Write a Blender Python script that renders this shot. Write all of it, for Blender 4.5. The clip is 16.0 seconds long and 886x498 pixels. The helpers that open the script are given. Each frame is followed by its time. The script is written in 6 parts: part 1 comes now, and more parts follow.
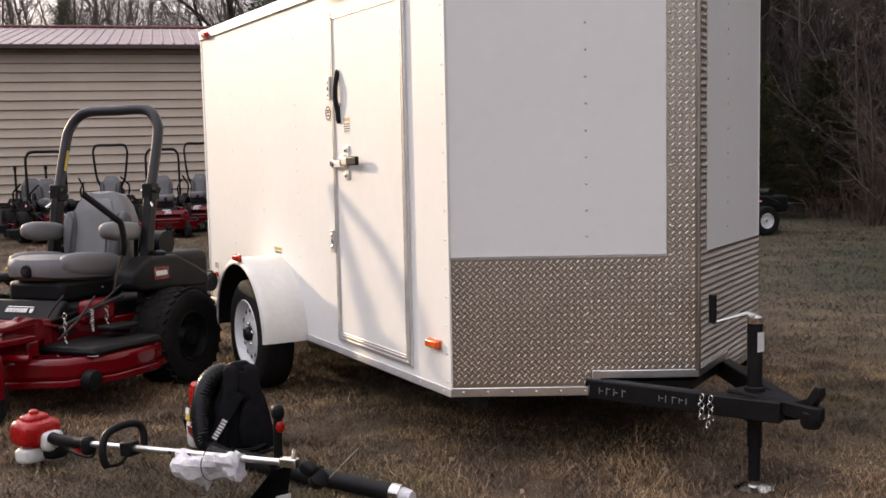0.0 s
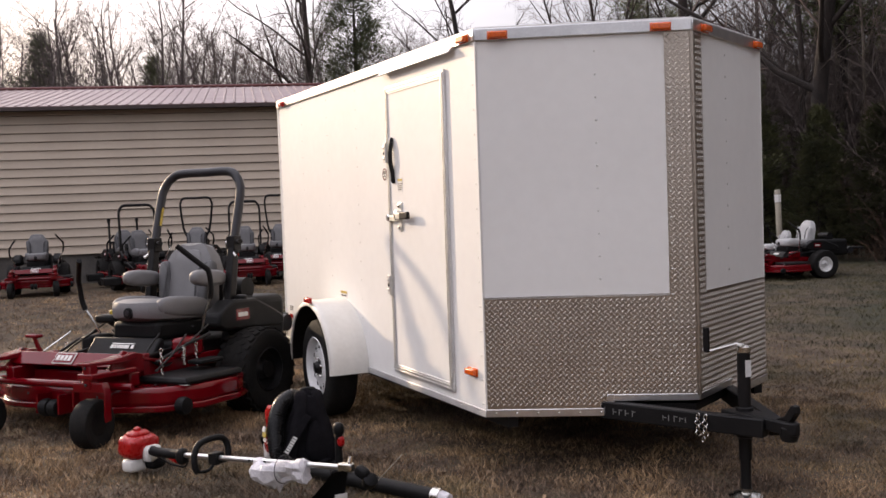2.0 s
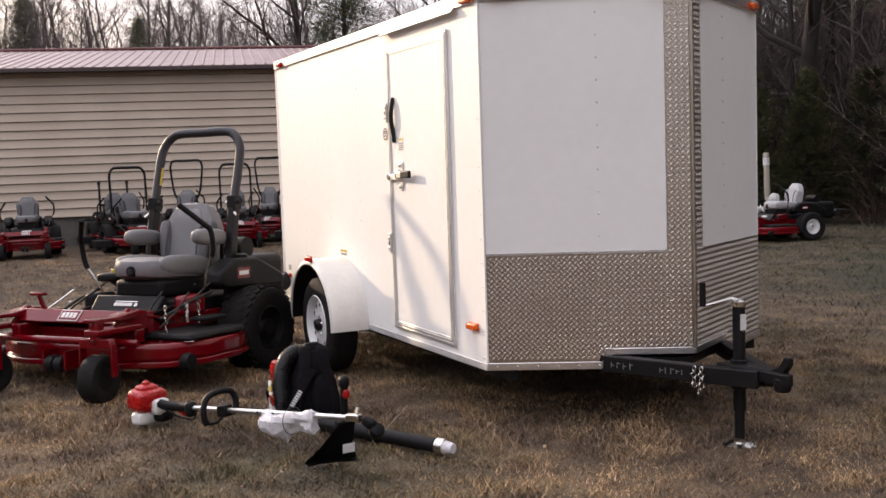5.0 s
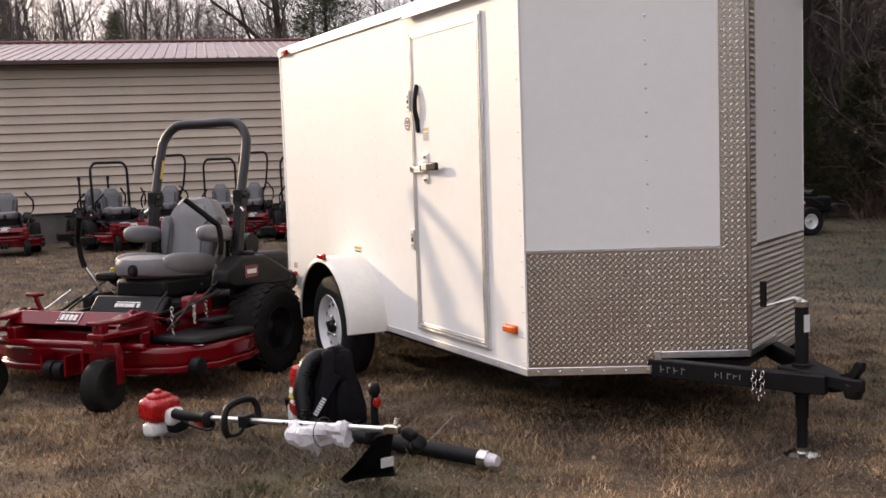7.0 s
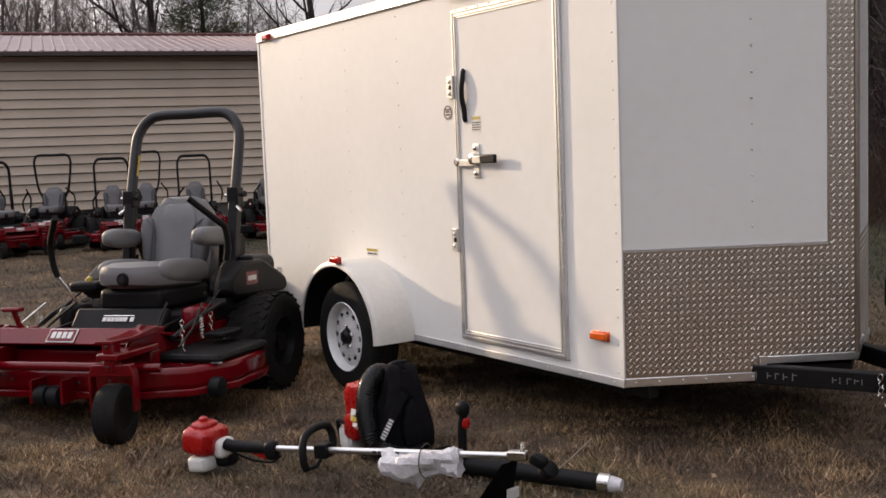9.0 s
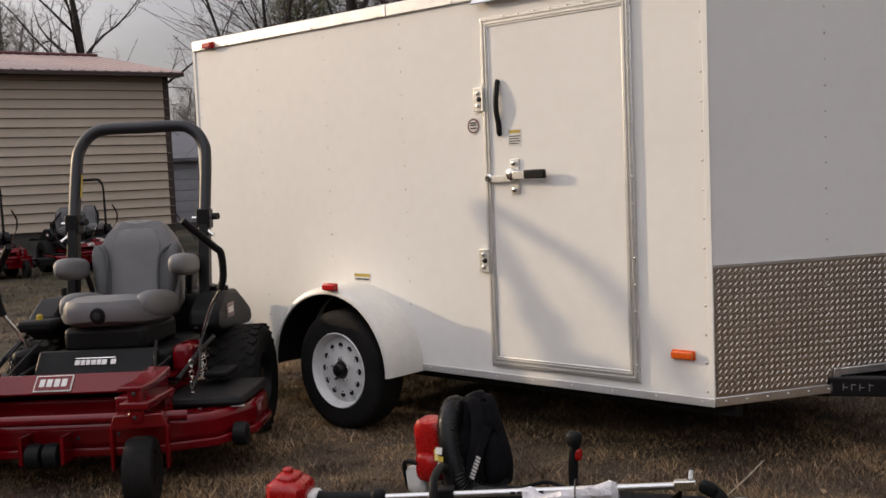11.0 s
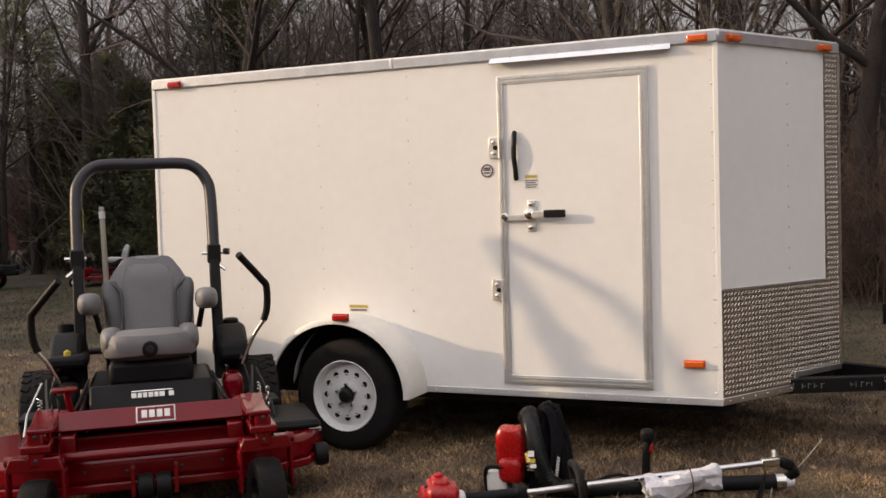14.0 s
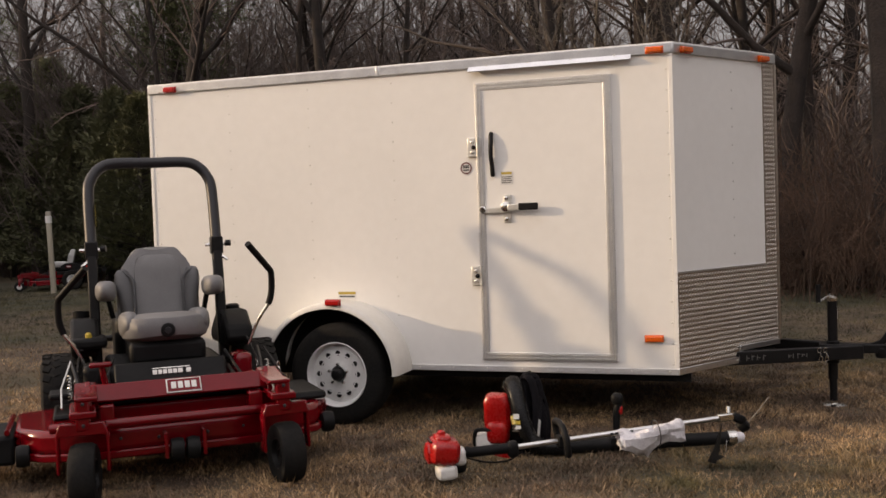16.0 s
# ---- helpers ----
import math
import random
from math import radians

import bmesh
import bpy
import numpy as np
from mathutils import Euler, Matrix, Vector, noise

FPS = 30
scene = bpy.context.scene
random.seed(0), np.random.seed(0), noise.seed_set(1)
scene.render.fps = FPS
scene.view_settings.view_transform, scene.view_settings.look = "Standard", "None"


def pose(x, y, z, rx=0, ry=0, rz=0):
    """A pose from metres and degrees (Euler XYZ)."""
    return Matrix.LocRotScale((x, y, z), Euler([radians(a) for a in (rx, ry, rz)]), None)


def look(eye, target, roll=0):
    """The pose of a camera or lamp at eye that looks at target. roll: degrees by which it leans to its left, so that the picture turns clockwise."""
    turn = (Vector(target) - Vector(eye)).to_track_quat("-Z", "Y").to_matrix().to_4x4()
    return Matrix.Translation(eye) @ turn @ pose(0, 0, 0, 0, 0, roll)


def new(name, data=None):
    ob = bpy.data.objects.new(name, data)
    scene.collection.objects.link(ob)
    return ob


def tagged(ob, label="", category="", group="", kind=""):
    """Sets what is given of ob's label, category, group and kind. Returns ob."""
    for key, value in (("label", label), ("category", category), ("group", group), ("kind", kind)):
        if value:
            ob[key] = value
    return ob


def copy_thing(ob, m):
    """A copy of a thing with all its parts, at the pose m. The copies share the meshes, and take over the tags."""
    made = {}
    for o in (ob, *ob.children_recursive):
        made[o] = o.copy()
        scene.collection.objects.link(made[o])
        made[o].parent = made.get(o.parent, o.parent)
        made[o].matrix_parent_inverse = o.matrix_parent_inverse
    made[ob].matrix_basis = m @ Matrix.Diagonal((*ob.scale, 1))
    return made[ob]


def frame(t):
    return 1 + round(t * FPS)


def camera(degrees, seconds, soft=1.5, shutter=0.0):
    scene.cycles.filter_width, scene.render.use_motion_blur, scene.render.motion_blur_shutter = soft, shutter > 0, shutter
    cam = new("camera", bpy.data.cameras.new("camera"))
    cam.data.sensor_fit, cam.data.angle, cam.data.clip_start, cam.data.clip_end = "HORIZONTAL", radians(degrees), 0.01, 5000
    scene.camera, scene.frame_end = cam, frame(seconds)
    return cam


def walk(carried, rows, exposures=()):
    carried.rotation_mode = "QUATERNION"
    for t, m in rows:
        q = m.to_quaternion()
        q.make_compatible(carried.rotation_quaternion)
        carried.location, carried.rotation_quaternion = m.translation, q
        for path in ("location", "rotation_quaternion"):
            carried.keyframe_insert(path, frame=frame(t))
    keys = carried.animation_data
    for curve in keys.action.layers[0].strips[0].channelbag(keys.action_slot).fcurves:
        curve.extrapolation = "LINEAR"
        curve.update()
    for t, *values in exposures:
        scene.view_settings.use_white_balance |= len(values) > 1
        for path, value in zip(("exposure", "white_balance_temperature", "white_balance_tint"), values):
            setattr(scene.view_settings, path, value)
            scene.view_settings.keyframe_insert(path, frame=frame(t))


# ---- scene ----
cam = camera(46.3, 16.0, 1.6)
PATH = [
    (0, (3.95, -2.2, 1.389), (2.204, -1.24, 1.217), -1.5),
    (0.5, (4.216, -2.211, 1.404), (2.445, -1.3, 1.226), -2.1),
    (1, (4.426, -2.266, 1.425), (2.636, -1.389, 1.261), -2.4),
    (1.5, (4.609, -2.318, 1.435), (2.8, -1.475, 1.312), -2.4),
    (2, (4.765, -2.394, 1.427), (2.948, -1.563, 1.349), -2.2),
    (2.5, (4.872, -2.493, 1.404), (3.064, -1.642, 1.337), -1.9),
    (3, (4.92, -2.538, 1.392), (3.116, -1.679, 1.309), -1.8),
    (3.5, (4.925, -2.55, 1.39), (3.122, -1.689, 1.291), -2.0),
    (4, (4.913, -2.543, 1.392), (3.111, -1.685, 1.275), -2.0),
    (6.5, (4.528, -2.497, 1.405), (2.726, -1.648, 1.233), -2.4),
    (7, (4.36, -2.632, 1.387), (2.578, -1.739, 1.23), -2.2),
    (7.5, (4.152, -2.765, 1.402), (2.393, -1.826, 1.24), -2.3),
    (8, (3.91, -2.916, 1.4), (2.181, -1.923, 1.238), -2.3),
    (8.5, (3.637, -3.082, 1.385), (1.945, -2.027, 1.225), -2.3),
    (11, (2.107, -4.119, 1.384), (0.782, -2.626, 1.252), -2.7),
    (11.5, (1.803, -4.341, 1.353), (0.575, -2.764, 1.279), -2.5),
    (12, (1.589, -4.546, 1.385), (0.429, -2.917, 1.334), -2.4),
    (12.5, (1.392, -4.891, 1.406), (0.327, -3.201, 1.319), -2.1),
    (13, (1.213, -5.203, 1.394), (0.253, -3.457, 1.221), -1.8),
    (13.5, (1.1, -5.383, 1.387), (0.206, -3.612, 1.134), -2.4),
    (14, (0.846, -5.624, 1.446), (0.05, -3.791, 1.368), -2.1),
    (14.5, (0.821, -5.849, 1.442), (0.061, -4.002, 1.336), -2.4),
    (15, (0.835, -6.066, 1.408), (0.108, -4.211, 1.236), -2.9),
    (15.5, (0.83, -6.246, 1.405), (0.132, -4.377, 1.272), -2.6),
    (16, (0.771, -6.326, 1.38), (0.101, -4.443, 1.309), -2.4),
]
walk(cam, [(t, look(eye, target, roll)) for t, eye, target, roll in PATH], [(0, 1.38, 6850, 18), (1.2, 1.44, 6850, 18), (2.2, 1.27, 6850, 20), (3.5, 1.47, 6900, 20), (6.5, 1.46, 6900, 19), (8.5, 1.12, 6900, 18), (11, 0.83, 7000, 15), (12.5, 0.67, 7200, 17), (14, 1.04, 7400, 17), (14.5, 0.80, 7450, 17), (15, 1.02, 7550, 17), (15.5, 1.06, 7600, 17), (16, 0.88, 7650, 18)])

# ---- world and sun: low hazy sun from behind the building ----
SUN_TO = Vector((-3.05, -1.0, 0.91)).normalized()
world = bpy.data.worlds.new("sky")
scene.world = world
world.use_nodes = True
wn, wl = world.node_tree.nodes, world.node_tree.links
wn.clear()
sky = wn.new("ShaderNodeTexSky")
sky.sky_type = "NISHITA"
sky.sun_disc = False
sky.sun_elevation = math.asin(SUN_TO.z)
sky.sun_rotation = math.atan2(SUN_TO.x, SUN_TO.y)
sky.dust_density = 3.0
sky.air_density = 1.0
wtc = wn.new("ShaderNodeTexCoord")
wmap = wn.new("ShaderNodeMapping")
wmap.inputs["Scale"].default_value = (1.0, 1.0, 3.0)
wnoise = wn.new("ShaderNodeTexNoise")
wnoise.inputs["Scale"].default_value = 2.2
wnoise.inputs["Detail"].default_value = 6.0
wramp = wn.new("ShaderNodeValToRGB")
wramp.color_ramp.elements[0].position, wramp.color_ramp.elements[0].color = 0.3, (3.05, 3.15, 3.5, 1)
wramp.color_ramp.elements[1].position, wramp.color_ramp.elements[1].color = 0.68, (5.7, 5.9, 6.35, 1)
# the cloud cover is heavier on the side away from the sun
wdot = wn.new("ShaderNodeVectorMath")
wdot.operation = "DOT_PRODUCT"
wdot.inputs[1].default_value = (0.35, 0.93, 0.0)
wrange = wn.new("ShaderNodeMapRange")
wrange.inputs["From Min"].default_value, wrange.inputs["From Max"].default_value = -0.25, 0.45
wrange.inputs["To Min"].default_value, wrange.inputs["To Max"].default_value = 1.0, 0.40
wmul = wn.new("ShaderNodeMixRGB")
wmul.blend_type, wmul.inputs["Fac"].default_value = "MULTIPLY", 1.0
wl.new(wtc.outputs["Generated"], wdot.inputs[0])
wl.new(wdot.outputs["Value"], wrange.inputs["Value"])
wmix = wn.new("ShaderNodeMixRGB")
wmix.inputs["Fac"].default_value = 0.8
wbg = wn.new("ShaderNodeBackground")
wbg.inputs["Strength"].default_value = 0.125
wout = wn.new("ShaderNodeOutputWorld")
wl.new(wtc.outputs["Generated"], wmap.inputs["Vector"])
wl.new(wmap.outputs["Vector"], wnoise.inputs["Vector"])
wl.new(wnoise.outputs["Fac"], wramp.inputs["Fac"])
wl.new(sky.outputs["Color"], wmix.inputs["Color1"])
wl.new(wramp.outputs["Color"], wmix.inputs["Color2"])
wl.new(wmix.outputs["Color"], wmul.inputs["Color1"])
wl.new(wrange.outputs["Result"], wmul.inputs["Color2"])
# as under any cloud cover, the zenith is brighter than the horizon
wsep = wn.new("ShaderNodeSeparateXYZ")
wl.new(wtc.outputs["Generated"], wsep.inputs[0])
wzen = wn.new("ShaderNodeMapRange")
wzen.inputs["From Min"].default_value, wzen.inputs["From Max"].default_value = 0.05, 0.85
wzen.inputs["To Min"].default_value, wzen.inputs["To Max"].default_value = 0.78, 1.68
wl.new(wsep.outputs["Z"], wzen.inputs["Value"])
wmul2 = wn.new("ShaderNodeMixRGB")
wmul2.blend_type, wmul2.inputs["Fac"].default_value = "MULTIPLY", 1.0
wl.new(wmul.outputs["Color"], wmul2.inputs["Color1"])
wl.new(wzen.outputs["Result"], wmul2.inputs["Color2"])
wl.new(wmul2.outputs["Color"], wbg.inputs["Color"])
wl.new(wbg.outputs["Background"], wout.inputs["Surface"])
sun = new("sun", bpy.data.lights.new("sun", "SUN"))
sun.data.energy, sun.data.angle, sun.data.color = 1.48, radians(1.3), (1.0, 0.82, 0.57)
sun.matrix_world = look(SUN_TO * 50, (0, 0, 0))


# ---- materials ----
def mat(name, col, rough=0.5, metal=0.0, col2=None, scale=6.0, fine=60.0, bump=0.0, coat=0.0, vary=0.0, lo=0.35, hi=0.65, rvar=0.1, spec=0.5):
    """Two colours mixed by coarse and fine noise, rough wear, bump; vary shifts the value from object to object."""
    m = bpy.data.materials.new(name)
    m.use_nodes = True
    n, l = m.node_tree.nodes, m.node_tree.links
    b = n["Principled BSDF"]
    col2 = col2 or tuple(c * 0.8 for c in col)
    tc = n.new("ShaderNodeTexCoord")
    a, f = n.new("ShaderNodeTexNoise"), n.new("ShaderNodeTexNoise")
    a.inputs["Scale"].default_value, a.inputs["Detail"].default_value = scale, 4.0
    f.inputs["Scale"].default_value, f.inputs["Detail"].default_value = fine, 3.0
    for k in (a, f):
        l.new(tc.outputs["Object"], k.inputs["Vector"])
    mx = n.new("ShaderNodeMath")
    mx.operation = "MULTIPLY_ADD"
    mx.inputs[1].default_value = 0.35
    l.new(f.outputs["Fac"], mx.inputs[0])
    sc = n.new("ShaderNodeMath")
    sc.operation = "MULTIPLY"
    sc.inputs[1].default_value = 0.65
    l.new(a.outputs["Fac"], sc.inputs[0])
    l.new(sc.outputs[0], mx.inputs[2])
    rp = n.new("ShaderNodeValToRGB")
    rp.color_ramp.elements[0].position, rp.color_ramp.elements[0].color = lo, (*col2, 1)
    rp.color_ramp.elements[1].position, rp.color_ramp.elements[1].color = hi, (*col, 1)
    l.new(mx.outputs[0], rp.inputs["Fac"])
    out = rp.outputs["Color"]
    if vary:
        oi, hs, mr = n.new("ShaderNodeObjectInfo"), n.new("ShaderNodeHueSaturation"), n.new("ShaderNodeMapRange")
        mr.inputs["To Min"].default_value, mr.inputs["To Max"].default_value = 1 - vary, 1 + vary
        l.new(oi.outputs["Random"], mr.inputs["Value"])
        l.new(mr.outputs["Result"], hs.inputs["Value"])
        l.new(out, hs.inputs["Color"])
        out = hs.outputs["Color"]
    l.new(out, b.inputs["Base Color"])
    rr = n.new("ShaderNodeMapRange")
    rr.inputs["To Min"].default_value, rr.inputs["To Max"].default_value = max(rough - rvar, 0.03), min(rough + rvar, 1)
    l.new(f.outputs["Fac"], rr.inputs["Value"])
    l.new(rr.outputs["Result"], b.inputs["Roughness"])
    b.inputs["Metallic"].default_value = metal
    b.inputs["Specular IOR Level"].default_value = spec
    b.inputs["Coat Weight"].default_value = coat
    if bump:
        bp = n.new("ShaderNodeBump")
        bp.inputs["Strength"].default_value, bp.inputs["Distance"].default_value = 1.0, bump
        l.new(f.outputs["Fac"], bp.inputs["Height"])
        l.new(bp.outputs["Normal"], b.inputs["Normal"])
    return m


WHITE = mat("white_enamel", (0.80, 0.79, 0.76), 0.52, 0, (0.75, 0.74, 0.71), 1.2, 14, 0.0006, coat=0.0, rvar=0.06, spec=0.2)
ZINC = mat("bright_zinc", (0.74, 0.73, 0.69), 0.42, 0.65, (0.60, 0.59, 0.55), 20, 120, 0.0003)
FRAMEALU = mat("door_frame_aluminium", (0.70, 0.69, 0.67), 0.42, 0.6, (0.58, 0.57, 0.56), 6, 70, 0.0003)
# one aluminium in two tones: plate darker, bars brighter, glint put into the colour
PLATE = mat("tread_aluminium", (0.47, 0.415, 0.355), 0.36, 1, (0.39, 0.34, 0.29), 3, 40, 0.0)
BAR = mat("tread_bar_glint", (0.74, 0.69, 0.62), 0.42, 1, (0.56, 0.51, 0.46), 5, 60)
PALEALU = mat("anodised_trim", (0.66, 0.655, 0.65), 0.5, 0.55, (0.55, 0.545, 0.54), 6, 70, 0.0003)
ALU = mat("mill_aluminium", (0.74, 0.74, 0.74), 0.34, 1, (0.60, 0.60, 0.61), 9, 80, 0.0003)
CHROME = mat("zinc_plate", (0.70, 0.69, 0.66), 0.2, 1, (0.55, 0.54, 0.50), 30, 150)
BLACK = mat("black_paint", (0.007, 0.007, 0.0075), 0.42, 0, (0.013, 0.012, 0.012), 8, 70, 0.0004, spec=0.18)
RUBBER = mat("tyre_rubber", (0.008, 0.008, 0.008), 0.8, 0, (0.016, 0.0145, 0.013), 7, 60, 0.001, spec=0.15)
PLASTIC = mat("black_plastic", (0.006, 0.006, 0.0065), 0.5, 0, (0.011, 0.011, 0.011), 10, 200, 0.0005, spec=0.13)
FABRIC = mat("black_cordura", (0.007, 0.0065, 0.008), 0.9, 0, (0.013, 0.012, 0.014), 20, 240, 0.004, spec=0.08)
RED = mat("red_paint", (0.158, 0.0013, 0.005), 0.17, 0, (0.115, 0.001, 0.004), 4, 50, 0.0002, spec=0.3, coat=0.15)
ORANGE_RED = mat("engine_red", (0.40, 0.007, 0.007), 0.28, 0, (0.31, 0.005, 0.005), 9, 60, spec=0.5)
GREYMETAL = mat("charcoal_paint", (0.018, 0.018, 0.022), 0.42, 0, (0.016, 0.016, 0.019), 5, 60, 0.0003, spec=0.4)
SEAT = mat("grey_vinyl", (0.165, 0.163, 0.165), 0.55, 0, (0.125, 0.123, 0.125), 5, 120, 0.0006)
# the seat's grey again, darkened to put shade on the side bolsters
SEATSHADE = mat("shaded_vinyl", (0.098, 0.098, 0.102), 0.58, 0, (0.075, 0.075, 0.078), 5, 120, 0.0006)
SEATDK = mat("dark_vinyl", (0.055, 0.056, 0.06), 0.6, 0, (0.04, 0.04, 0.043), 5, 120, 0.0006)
LENS = mat("amber_lens", (0.75, 0.13, 0.01), 0.2, 0, (0.6, 0.08, 0.01), 60, 200, 0.0006, coat=0.4)
LENSR = mat("red_lens", (0.5, 0.015, 0.01), 0.2, 0, (0.38, 0.01, 0.01), 60, 200, 0.0006, coat=0.4)
RIM = mat("white_rim", (0.72, 0.72, 0.71), 0.35, 0, (0.6, 0.6, 0.59), 8, 60, coat=0.2)
WHITEPL = mat("white_plastic", (0.72, 0.71, 0.68), 0.4, 0, (0.6, 0.59, 0.56), 12, 80)
YELLOW = mat("warning_yellow", (0.5, 0.36, 0.04), 0.5)
# twigs of the farther woods: distance haze put into the colour as paleness
HAZE_TWIG = mat("far_haze_twig", (0.135, 0.110, 0.103), 0.95, 0, (0.083, 0.068, 0.064), 2, 20, vary=0.2)
MID_TWIG = mat("woods_haze_twig", (0.150, 0.117, 0.106), 0.95, 0, (0.085, 0.066, 0.060), 2, 20, vary=0.25)
PAPER = mat("sticker_paper", (0.7, 0.7, 0.68), 0.5, 0, (0.6, 0.6, 0.58), 40, 120)
INK = mat("ink", (0.03, 0.03, 0.03), 0.6)
FOIL = mat("clear_bag", (0.75, 0.73, 0.74), 0.22, 0, (0.55, 0.53, 0.56), 30, 90, 0.004)
SIDING = mat("tan_siding", (0.48, 0.395, 0.305), 0.5, 0, (0.43, 0.35, 0.27), 1.2, 12, 0.0008, vary=0.05)
ROOFM = mat("red_roof_steel", (0.30, 0.22, 0.215), 0.45, 0.25, (0.22, 0.14, 0.135), 0.8, 7, 0.0005)
TRIMBR = mat("brown_trim", (0.05, 0.032, 0.028), 0.5)
# foot of the walls: its shade is put into this dark colour
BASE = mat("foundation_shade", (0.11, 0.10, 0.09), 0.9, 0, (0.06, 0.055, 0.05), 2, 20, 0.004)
GREYSHED = mat("grey_shed_steel", (0.33, 0.33, 0.35), 0.55, 0, (0.27, 0.27, 0.29), 1, 10, vary=0.05)
GREYROOF = mat("grey_roof", (0.14, 0.14, 0.15), 0.6, 0.2, (0.1, 0.1, 0.11), 1, 8)
BARNRED = mat("barn_red", (0.20, 0.03, 0.03), 0.7, 0, (0.14, 0.022, 0.02), 2, 14)
BARK = mat("bark", (0.038, 0.027, 0.022), 0.95, 0, (0.018, 0.014, 0.012), 3, 26, 0.02, vary=0.3)
TWIG = mat("twig", (0.110, 0.079, 0.068), 0.95, 0, (0.055, 0.039, 0.034), 2, 20, vary=0.3)
PALE = mat("pale_twig", (0.15, 0.125, 0.10), 0.9, 0, (0.06, 0.048, 0.038), 2, 20, vary=0.3)
VINE = mat("dry_brush", (0.115, 0.066, 0.042), 0.95, 0, (0.035, 0.021, 0.015), 1.2, 18, vary=0.2)
CEDAR = mat("cedar_green", (0.086, 0.088, 0.036), 0.85, 0, (0.026, 0.030, 0.014), 1.6, 14, vary=0.3)
# the far pines' green is lightened to stand in for haze
HAZE_PINE = mat("haze_pine_green", (0.15, 0.155, 0.085), 0.85, 0, (0.075, 0.085, 0.045), 1.6, 14, vary=0.2)
PINE = mat("pine_green", (0.085, 0.095, 0.035), 0.85, 0, (0.03, 0.04, 0.015), 1.6, 14, vary=0.25)
POLE = mat("weathered_pole", (0.36, 0.32, 0.24), 0.8, 0, (0.28, 0.26, 0.22), 4, 40, 0.003)


# ---- mesh helpers ----
def part(name, bm, material, parent=None, label="", bevel=0.0, smooth=40, m=None, seg=2):
    me = bpy.data.meshes.new(name)
    bmesh.ops.recalc_face_normals(bm, faces=bm.faces)
    bm.to_mesh(me)
    bm.free()
    me.shade_smooth()
    me.set_sharp_from_angle(angle=radians(smooth))
    me.materials.append(material)
    ob = new(name, me)
    ob.parent = parent
    if m is not None:
        ob.matrix_basis = m
    if bevel:
        bv = ob.modifiers.new("bevel", "BEVEL")
        bv.width, bv.segments, bv.limit_method, bv.angle_limit = bevel, seg, "ANGLE", radians(40)
    if label:
        ob["label"] = label
    return ob


def again(ob, m, parent=None):
    """The same piece once more, sharing its mesh."""
    o = ob.copy()
    scene.collection.objects.link(o)
    o.parent = parent or ob.parent
    o.matrix_basis = m
    return o


def thing(name, label, category, m=None, group="", kind=""):
    e = new(name)
    if m is not None:
        e.matrix_basis = m
    return tagged(e, label, category, group, kind)


def box(x0, x1, y0, y1, z0, z1, bm=None, m=None):
    bm = bm or bmesh.new()
    vs = bmesh.ops.create_cube(bm, size=1)["verts"]
    t = Matrix.Translation(((x0 + x1) / 2, (y0 + y1) / 2, (z0 + z1) / 2)) @ Matrix.Diagonal((x1 - x0, y1 - y0, z1 - z0, 1))
    bmesh.ops.transform(bm, matrix=(m @ t) if m is not None else t, verts=vs)
    return bm


def prism(poly, h0, h1, axis="z", bm=None, m=None):
    """A polygon pushed along an axis: poly in the other two axes in cyclic order (z: xy, x: yz, y: xz)."""
    bm = bm or bmesh.new()
    put = {"z": lambda a, b, h: (a, b, h), "x": lambda a, b, h: (h, a, b), "y": lambda a, b, h: (a, h, b)}[axis]
    lo = [bm.verts.new(put(a, b, h0)) for a, b in poly]
    hi = [bm.verts.new(put(a, b, h1)) for a, b in poly]
    k = len(poly)
    bm.faces.new(lo)
    bm.faces.new(hi[::-1])
    for i in range(k):
        bm.faces.new((lo[i], hi[i], hi[(i + 1) % k], lo[(i + 1) % k]))
    if m is not None:
        bmesh.ops.transform(bm, matrix=m, verts=lo + hi)
    return bm


def curve_points(pts, steps=6):
    """A smooth line through the points."""
    p = [Vector(q) for q in pts]
    if len(p) < 3 or steps < 2:
        return p
    out = []
    for i in range(len(p) - 1):
        a, b, c, d = p[max(i - 1, 0)], p[i], p[i + 1], p[min(i + 2, len(p) - 1)]
        for s in range(steps):
            t = s / steps
            out.append(0.5 * (2 * b + (c - a) * t + (2 * a - 5 * b + 4 * c - d) * t * t + (3 * b - a - 3 * c + d) * t ** 3))
    return out + [p[-1]]


def sweep(pts, r, seg=8, bm=None, flat=1.0, smooth=1):
    """A tube along the points; r one radius or one for each end; flat squeezes it along its side."""
    bm = bm or bmesh.new()
    p = curve_points(pts, smooth)
    r0, r1 = (r, r) if isinstance(r, (int, float)) else r
    rings, side = [], None
    for i, q in enumerate(p):
        d = (p[min(i + 1, len(p) - 1)] - p[max(i - 1, 0)]).normalized()
        if side is None:
            side = d.cross(Vector((0, 0, 1)) if abs(d.z) < 0.9 else Vector((1, 0, 0))).normalized()
        side = (side - d * side.dot(d)).normalized()
        up = side.cross(d)
        rr = r0 + (r1 - r0) * i / (len(p) - 1)
        rings.append([bm.verts.new(q + rr * (math.cos(2 * math.pi * k / seg) * side + flat * math.sin(2 * math.pi * k / seg) * up)) for k in range(seg)])
    for a, b in zip(rings, rings[1:]):
        for k in range(seg):
            bm.faces.new((a[k], a[(k + 1) % seg], b[(k + 1) % seg], b[k]))
    bm.faces.new(rings[0][::-1])
    bm.faces.new(rings[-1])
    return bm


